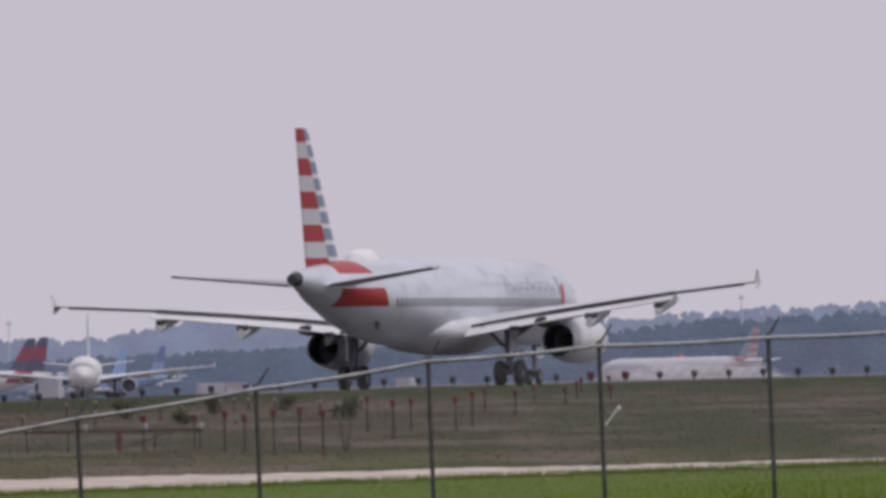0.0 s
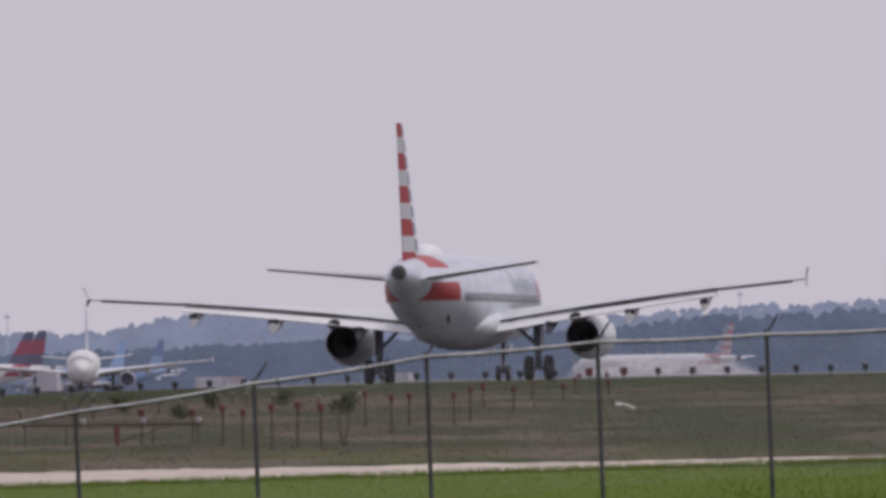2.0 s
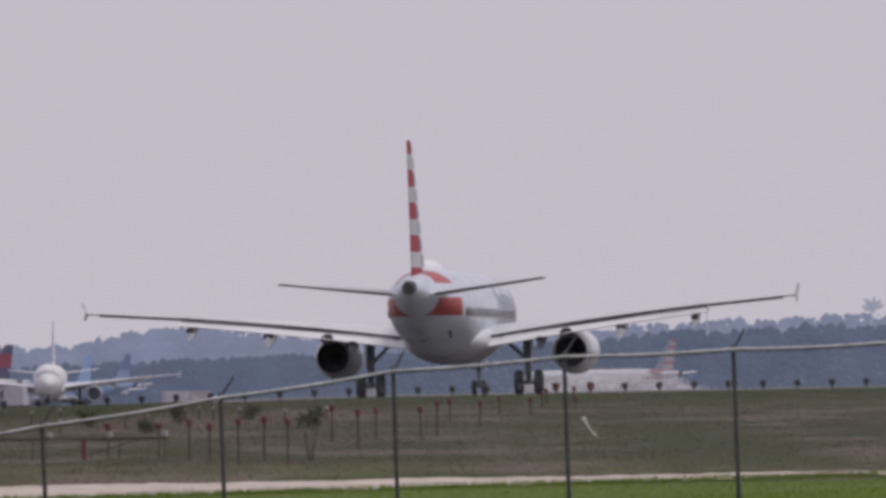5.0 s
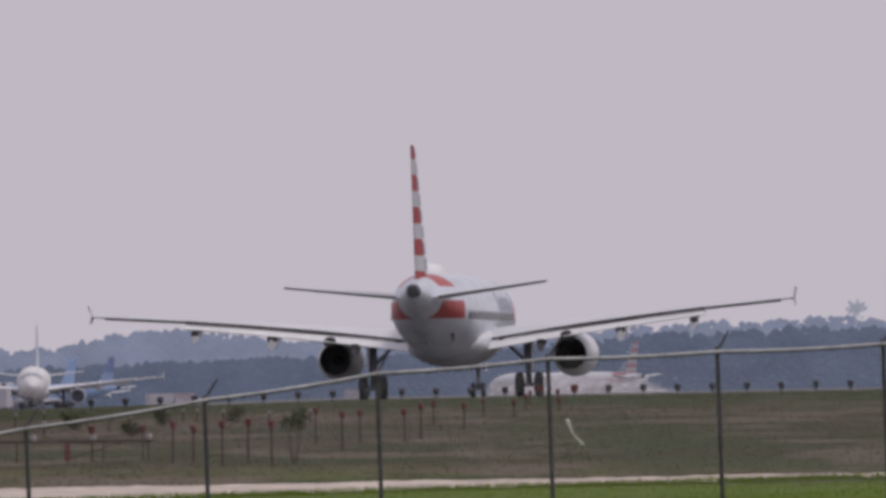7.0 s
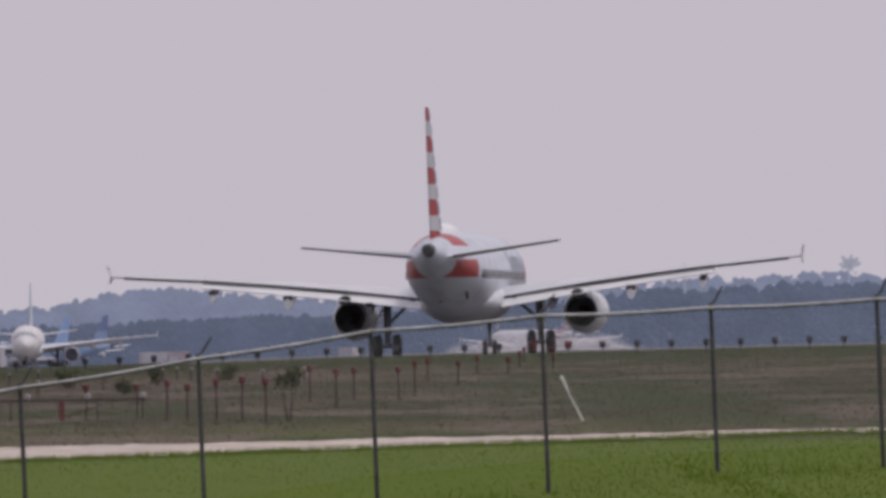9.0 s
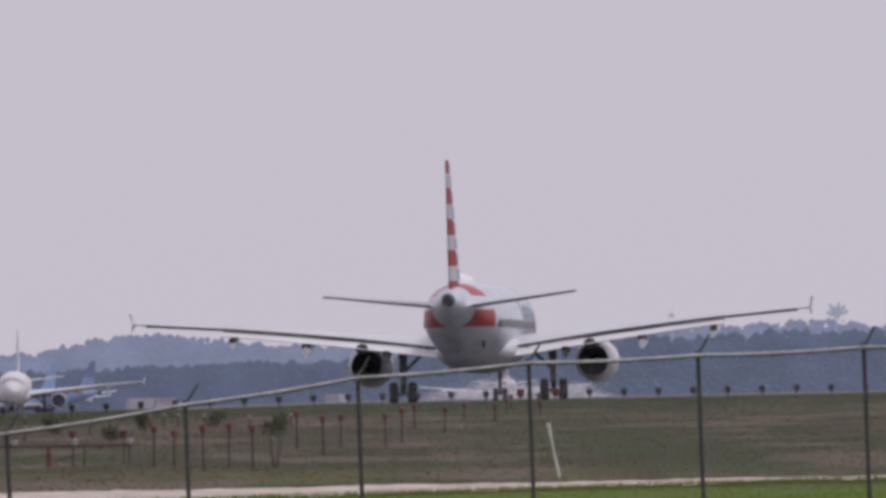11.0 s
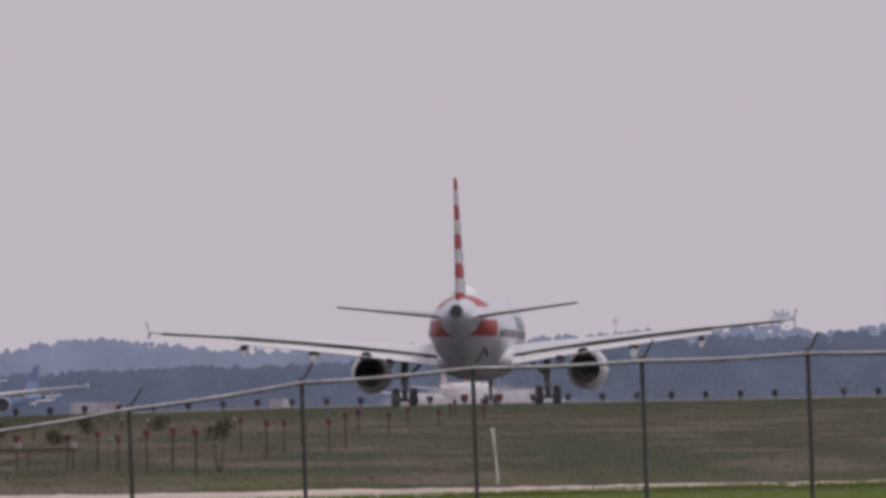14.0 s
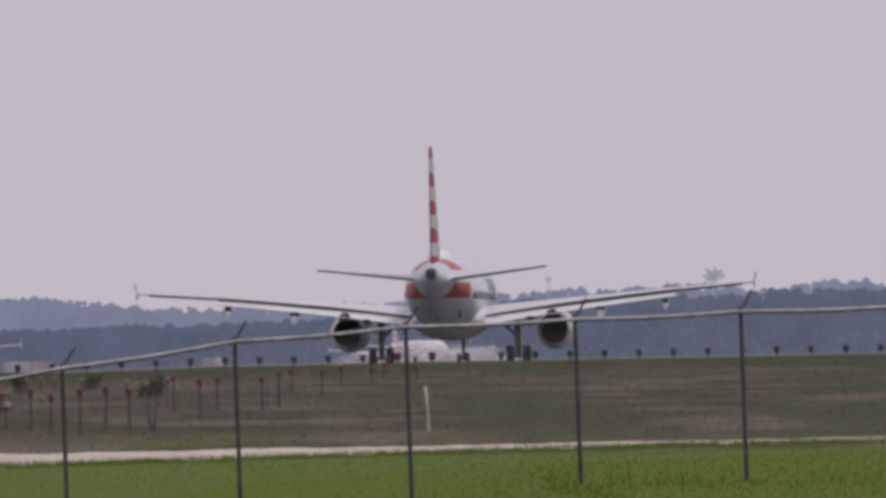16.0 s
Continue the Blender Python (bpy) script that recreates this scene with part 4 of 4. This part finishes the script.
# twisted mesh ends, coloured dark as the rail's shaded underside, and wire ties round it
for (x0, z0), (x1, z1) in zip(RAIL, RAIL[1:]):
    verts, faces = [], []
    count = int((x1 - x0) / 0.075)
    for i in range(1, count):
        u = i / count
        x, z = x0 + (x1 - x0) * u, z0 + (z1 - z0) * u - 0.03 * math.sin(math.pi * u)
        w, low = 0.028 * random.uniform(0.8, 1.2), 0.050 * random.uniform(0.85, 1.15)
        k = len(verts)
        verts += [(x - w, FENCE_Y - 0.084, z - 0.016), (x + w, FENCE_Y - 0.084, z - 0.016), (x + w * 0.6, FENCE_Y - 0.078, z - low), (x - w * 0.6, FENCE_Y - 0.078, z - low),
                  (x - w, FENCE_Y - 0.066, z - 0.022), (x + w, FENCE_Y - 0.066, z - 0.022), (x + w * 0.6, FENCE_Y - 0.066, z - low), (x - w * 0.6, FENCE_Y - 0.066, z - low)]
        faces += [(k, k + 1, k + 2, k + 3), (k + 4, k + 7, k + 6, k + 5), (k, k + 4, k + 5, k + 1), (k + 1, k + 5, k + 6, k + 2), (k + 2, k + 6, k + 7, k + 3), (k + 3, k + 7, k + 4, k)]
    # dark post steel here paints the shade below the rail
    tagged(raw("mesh_selvage", verts, faces, POST, fence, "twisted wire ends below the rail, coloured dark as its shaded underside"), kind="stuff")
    for i in range(1, 6):
        u = i / 6
        x, z = x0 + (x1 - x0) * u, z0 + (z1 - z0) * u - 0.03 * math.sin(math.pi * u)
        part("wire_tie", turned([(-0.012, 0.034), (0.0, 0.038), (0.012, 0.034)], (x, FENCE_Y - 0.05, z), 10, "x"), GALV, fence)
# chain-link fabric: two families of thin crossing wires
verts, faces = [], []
fx = [r[0] for r in RAIL]
fz = [r[1] for r in RAIL]
HIGH, STEP, R = 2.55, 0.075, 0.0011
for fam in (-1, 1):
    c = fx[0] - HIGH
    while c < fx[-1] + HIGH:
        n = 6
        pts = []
        for i in range(n + 1):
            u = i / n
            x = c + fam * (u - 0.5) * HIGH
            if fx[0] <= x <= fx[-1]:
                pts.append((x, FENCE_Y - 0.05 + 0.003 * fam, float(np.interp(x, fx, fz)) - HIGH * u))
        for p, q in zip(pts, pts[1:]):
            k = len(verts)
            verts += [(p[0] - R, p[1], p[2]), (p[0] + R, p[1], p[2]), (p[0], p[1] - R, p[2]), (q[0] - R, q[1], q[2]), (q[0] + R, q[1], q[2]), (q[0], q[1] - R, q[2])]
            faces += [(k, k + 1, k + 4, k + 3), (k + 1, k + 2, k + 5, k + 4), (k + 2, k, k + 3, k + 5)]
        c += STEP
tagged(raw("chain_link", verts, faces, GALV, fence, "thin galvanised wire mesh"), kind="stuff")

# strip of plastic film caught on the mesh
ANCHOR = (3.09, 186.42, -0.11)
LEN1, LEN2 = 0.36, 0.62
ribbon = thing("plastic_strip", "white plastic strip caught on the wire mesh, fluttering", "litter", pose(*ANCHOR))


def strip(length, w0, w1):
    rows = []
    for i in range(7):
        u = i / 6
        w = w0 + (w1 - w0) * u
        bow = 0.015 * math.sin(u * 7)
        rows.append([(-w, bow, -length * u), (0, bow + 0.016, -length * u), (w, bow - 0.004, -length * u), (0, bow - 0.016, -length * u)])
    return loft(rows)


strip_top = part("upper_strip", strip(LEN1, 0.032, 0.016), RIBBON, ribbon)
strip_end = part("lower_strip", strip(LEN2, 0.013, 0.027), RIBBON, ribbon)
part("knot", turned([(0.03, 0.0), (0.02, 0.03), (-0.02, 0.035), (-0.04, 0.0)], (0, 0, 0), 10, "z"), RIBBON, ribbon)


# ---- airfield lights ----
def light_on_stem(name, label, height, lamp_mat, stem_mat, group, w=0.14, h=0.17):
    root = thing(name, label, "airfield light", None, group)
    part("stem", tube((0, 0, -0.05), (0, 0, height - 0.06), 0.034, 0.028, 8), stem_mat, root)
    bm = turned([(-0.14 * h / 0.2, 0.02), (-0.12 * h / 0.2, w * 0.42), (-0.02, w * 0.58), (h * 0.45, w * 0.55), (h * 0.5, w * 0.3), (h * 0.5, 0)], (0, 0, height), 12, "z")
    part("lamp", bm, lamp_mat, root)
    part("base_plate", turned([(0.0, 0.0), (0.0, 0.09), (0.03, 0.09), (0.05, 0.03)], (0, 0, 0), 10, "z"), stem_mat, root)
    return root


REDS = [(-5.74, 276.0, 0.99), (-5.19, 275.0, 0.88), (-4.32, 268.0, 1.07), (-3.73, 272.0, 1.13), (-3.05, 266.0, 1.09), (-2.25, 310.5, 0.96),
        (-1.42, 296.0, 0.95), (-0.97, 312.0, 0.87), (0.36, 312.0, 0.87), (0.85, 318.0, 0.99), (1.4, 357.5, 0.73), (2.36, 346.5, 0.70), (3.29, 382.5, 0.57),
        (4.38, 379.5, 0.51), (5.14, 407.0, 0.52), (5.55, 425.0, 0.52), (6.27, 396.5, 0.42), (6.75, 430.0, 0.50)]
proto = {}
for x, y, h in REDS:
    key = round(h * 8)
    at = pose(x, y, float(ground(x, y)), random.uniform(-1, 1), random.uniform(-1.5, 1.5), random.uniform(0, 90))
    if key not in proto:
        proto[key] = light_on_stem("approach_light", "faded red approach light on a thin stem in dry grass", h, LAMP_RED, STEM_RED, "red approach lights")
        proto[key].matrix_world = at
    else:
        copy_thing(proto[key], at)
WHITES = [(-13.64, 342.0), (-14.18, 397.5), (-13.36, 406.0), (-9.76, 364.5), (-9.22, 370.5), (-8.2, 388.0), (-7.79, 393.5), (-7.22, 391.0), (-4.32, 369.5), (-2.91, 374.5), (-11.6, 352.0), (-6.1, 381.0)]
white = None
for x, y in WHITES:
    at = pose(x, y, float(ground(x, y)), 0, random.uniform(-2, 2), random.uniform(0, 90))
    if white is None:
        white = light_on_stem("approach_lamp", "small pale approach lamp on a short stem", 0.44, LAMP_WHITE, STEM_RED, "pale approach lamps", 0.10, 0.09)
        white.matrix_world = at
    else:
        copy_thing(white, at)
# threshold row along the crest
dark = red_dark = None
for i in range(34):
    x = -20.70 + 1.509 * i
    y = 462.0
    z = float(ground(x, y))
    at = pose(x, y, z, 0, random.uniform(-2, 2), random.uniform(0, 90))
    if i in (18, 19):
        if red_dark is None:
            red_dark = light_on_stem("threshold_light", "dull red threshold light on the grassy crest", 0.40, LAMP_RED, LAMP_DARK, "threshold lights along the crest", 0.30, 0.30)
            red_dark.matrix_world = at
        else:
            copy_thing(red_dark, at)
    elif dark is None:
        dark = light_on_stem("threshold_light", "dark threshold light on the grassy crest", 0.38, LAMP_DARK, LAMP_DARK, "threshold lights along the crest", 0.25, 0.25)
        dark.matrix_world = at
    else:
        copy_thing(dark, at)
# a bar of lamps on a red frame
bar = thing("approach_light_bar", "red steel frame with a row of approach lamps", "airfield light", pose(-8.8, 281, float(ground(-8.8, 281)), 0, 0.4, 0))
part("crossbar", box(0, 0, 0.55, 4.75, 0.07, 0.06, 0.01), STEM_RED, bar)
part("stand", box(0.15, 0, 0.24, 0.14, 0.12, 0.56, 0.02), LAMP_RED, bar, "brighter red upright stand")
for x in (-2.3, -1.2, 1.1, 2.3):
    part("leg", tube((x, 0, -0.05), (x, 0, 0.55), 0.022, 0.02, 8), STEM_RED, bar)
part("strut", tube((0.2, 0, 0.1), (1.6, 0, 0.52), 0.016, 0.016, 8), STEM_RED, bar)
for x in (-2.25, -0.75, 0.85, 2.32):
    lamp = part("lamp", turned([(-0.1, 0.02), (-0.08, 0.06), (0.04, 0.08), (0.06, 0.07), (0.07, 0)], (x, -0.03, 0.66), 12, "z"), LAMP_WHITE, bar, "pale lamp glass")
for x in (0.8, 2.15):
    part("red_lamp", turned([(-0.1, 0.02), (-0.08, 0.08), (0.08, 0.10), (0.1, 0.0)], (x, 0.02, 0.86), 12, "z"), LAMP_RED, bar)
    part("red_lamp_stem", tube((x, 0.02, 0.0), (x, 0.02, 0.8), 0.02, 0.02, 8), STEM_RED, bar)


def shrub(x, y, h, r, lump):
    root = thing("shrub", "dark green weedy shrub on the dry rise", "shrub", pose(x, y, float(ground(x, y))))
    bm = bmesh.new()
    for i in range(6):
        a = i * 1.05
        tube((0.03 * math.cos(a), 0.03 * math.sin(a), -0.05), (r * 0.7 * math.cos(a), r * 0.7 * math.sin(a), h * 0.8), 0.016, 0.008, 6, bm)
    part("stems", bm, STEM_RED, root)
    rng = np.random.default_rng(int(abs(x) * 10) % 97 + 3)
    # several uneven sprays of leaves with gaps between them
    heads = rng.uniform(-1, 1, (7, 3)) * (0.7 * r, 0.5 * r, 0.6 * lump) + (0, 0, h - lump)
    vs, fs = [], []
    for c in range(480):
        p = heads[c % 7] + rng.normal(0, 1, 3) * (0.26 * r, 0.26 * r, 0.34 * lump)
        p[2] = max(p[2], 0.04)
        a, b = rng.normal(0, 0.045, 3), rng.normal(0, 0.045, 3)
        vs += [p, p + a, p + b]
        fs.append((3 * c, 3 * c + 1, 3 * c + 2))
    raw("leaves", [tuple(v) for v in vs], fs, SHRUB_LEAF, root)


shrub(-2.52, 270, 1.34, 0.34, 0.26)
shrub(-5.76, 385, 0.72, 0.40, 0.34)
shrub(-8.23, 380, 0.70, 0.36, 0.36)
shrub(-8.56, 345, 0.48, 0.34, 0.24)
shrub(-11.2, 372, 0.70, 0.42, 0.36)


# ---- vehicles on the apron ----
def truck(x, y, turn, label, second):
    root = thing("service_truck", label, "truck", pose(x, y, float(ground(x, y)), 0, 0, turn))
    part("cargo_box", box(-0.8, 0, 1.75, 4.2, 2.3, 2.3, 0.08), second, root)
    part("cab", box(2.25, 0, 1.25, 1.7, 2.2, 1.7, 0.2), TRUCK, root)
    part("windscreen", box(3.08, 0, 1.6, 0.08, 1.8, 0.6, 0.02), GLASS, root)
    part("chassis", box(0.2, 0, 0.5, 5.8, 1.6, 0.25, 0.04), STEEL, root)
    for wx in (-2.0, 2.1):
        for wy in (-1.0, 1.0):
            part("wheel", tube((wx, wy - 0.13, 0.42), (wx, wy + 0.13, 0.42), 0.42, 0.42, 18), TYRE, root)


truck(-36.6, 1700, 12, "white service truck parked on the apron", TRUCK)
truck(-33.2, 1715, 4, "service truck with pink box body, paled by haze in its colour", TRUCK_PINK)
truck(-5.8, 1700, 75, "white service truck seen end-on far beyond the runway", TRUCK)
truck(-45.6, 1230, 84, "white van-like truck beside the parked airliners", TRUCK)

# ---- a swallow ----
bird = thing("bird", "small dark bird in flight", "bird", pose(-60, 170, 5))
part("body", turned([(-0.10, 0.0), (-0.06, 0.014), (0.0, 0.026), (0.05, 0.022), (0.075, 0.014), (0.09, 0.0)], (0, 0, 0), 10, "x"), FEATHER, bird)
part("tail", loft([[(-0.06, -0.012, 0), (-0.06, 0.012, 0), (-0.06, 0.012, 0.006), (-0.06, -0.012, 0.006)], [(-0.13, -0.03, 0), (-0.13, 0.03, 0), (-0.13, 0.03, 0.003), (-0.13, -0.03, 0.003)]]), FEATHER, bird)
bird_wings = []
for sg in (-1, 1):
    w = part("wing", loft([[(0.03 - 0.05 * u * u - 0.0, sg * 0.12 * u, 0.004), (0.03 - 0.05 * u * u, sg * 0.12 * u, -0.004), (-0.03 - 0.06 * u * u + 0.035 * u, sg * 0.12 * u, -0.003), (-0.03 - 0.06 * u * u + 0.035 * u, sg * 0.12 * u, 0.003)] for u in (0, 0.4, 0.75, 1)]), FEATHER, bird)
    bird_wings.append((sg, w))


# ---- what moves ----
FLUTTER = [  # seconds; fold and end of the strip, across and up from its anchor, in centimetres
    (0.0, -13, -16, -23, -31), (0.3, -2, -18, -46, -20), (0.6, 4, -18, -20, -15), (0.9, 10, -16, 32, -28), (1.2, 10, -14, 0, -26), (1.5, 12, -12, 24, -26),
    (2.0, 12, -1, 32, -9), (2.5, -2, -13, -18, -22), (3.0, 4, -20, -14, -36), (3.5, 10, -18, 2, -35), (4.0, 10, -20, 8, -37), (4.4, 9, -15, 16, -32), (5.6, 10, -20, 26, -36), (6.8, 10, -23, 37, -40),
    (7.2, 9, -25, 19, -48), (7.6, 15, -32, 30, -75), (8.2, 18, -30, 45, -66), (9.2, 12, -31, 34, -82), (10.3, 8, -32, 25, -92), (10.6, 9, -34, 23, -92), (11.0, 6, -33, 18, -93), (11.8, 3, -34, 7, -95)]
FLUTTER += [(13.0, 4, -33, 10, -93), (14.2, 4, -34, 8, -95), (15.0, 2, -34, 3, -95), (15.4, -1, -34, -2, -95), (15.7, -1, -33, -3, -88), (16.0, 3, -34, 5, -75)]


def hang(a, b):
    """The pose at a whose -z points to b."""
    a, b = Vector(a), Vector(b)
    z = (a - b).normalized()
    x = Vector((0, 1, 0)).cross(z)
    x = x.normalized() if x.length > 0.05 else Vector((1, 0, 0))
    y = z.cross(x)
    return Matrix.Translation(a) @ Matrix((x, y, z)).transposed().to_4x4()


BIRD = [(0.0, -60, 6.0), (13.3, -30, 4.0), (13.9, -8.07, 2.82), (14.1, -4.56, 3.02), (14.2, -3.71, 3.21), (14.3, -2.49, 3.14), (14.4, -1.08, 2.82), (14.5, 0.26, 2.48), (14.6, 1.55, 2.16),
        (14.7, 2.50, 1.76), (14.8, 3.03, 1.47), (14.9, 2.39, 1.39), (15.0, 1.44, 1.54), (15.1, 1.38, 1.69), (15.3, -2.10, 2.13), (15.45, -7.02, 2.55), (16.0, -26.0, 4.0)]


def motions():
    walk(jet, [(r[0], rolling_pose(*r)) for r in ROLL_OUT])
    ts, ys = [r[0] for r in ROLL_OUT], [r[2] for r in ROLL_OUT]
    for ob, radius in jet_wheels:
        rows, at = [], ob.location.copy()
        for i in range(0, 481, 3 if radius > 0.5 else 2):
            t = i / 30
            rows.append((t, pose(*at, -math.degrees((float(np.interp(t, ts, ys)) - ys[0]) / radius) % 360)))
        walk(ob, rows)
    gz = float(ground(40, 1810)) + 0.05
    rows = [(0.0, 40.6, 1812, 45), (3.5, 34.1, 1818, 45), (7.0, 29.8, 1824, 41), (9.5, 24.4, 1834, 14), (11.5, 23.2, 1844, -5), (13.0, 24.6, 1852, -12), (16.0, 29.8, 1870, -15)]
    walk(taxi_jet, [(t, pose(x, y, gz, 0, 0, turn)) for t, x, y, turn in rows])
    walk(mist, [(t, pose(x, y, gz)) for t, x, y, turn in rows])
    walk(beacon, [(0.2 * i, pose(0, -0.8, 5.30, 0, 0, (-135 + 360 * (0.2 * i - 2.975) / 1.3) % 360)) for i in range(81)])
    up, low = [], []
    for t, x1, z1, x2, z2 in FLUTTER:
        a = (x1 / 100, z1 / 100)
        d1 = math.sqrt(max(0.0004, LEN1 ** 2 - a[0] ** 2 - a[1] ** 2))
        fold = (a[0], d1, a[1])
        b = (x2 / 100 - a[0], z2 / 100 - a[1])
        d2 = math.sqrt(max(0.0004, LEN2 ** 2 - b[0] ** 2 - b[1] ** 2))
        end = (x2 / 100, d1 + d2, z2 / 100)
        up.append((t, hang((0, 0, 0), fold)))
        low.append((t, hang(fold, end)))
    walk(strip_top, up)
    walk(strip_end, low)
    rows = []
    for i, (t, x, z) in enumerate(BIRD):
        x2, z2 = BIRD[min(i + 1, len(BIRD) - 1)][1:]
        x0, z0 = BIRD[max(i - 1, 0)][1:]
        back = x2 < x0
        rows.append((t, pose(x, 170.0, z, 0, 12 if not back else -12, 25 if not back else 95)))
    walk(bird, rows)
    for sg, w in bird_wings:
        walk(w, [(0.0, pose(0, 0, 0)), (13.8, pose(0, 0, 0))] + [(13.9 + 0.1 * i, pose(0, 0, 0, sg * (38 if i % 2 else -30))) for i in range(15)] + [(16.0, pose(0, 0, 0))])


motions()
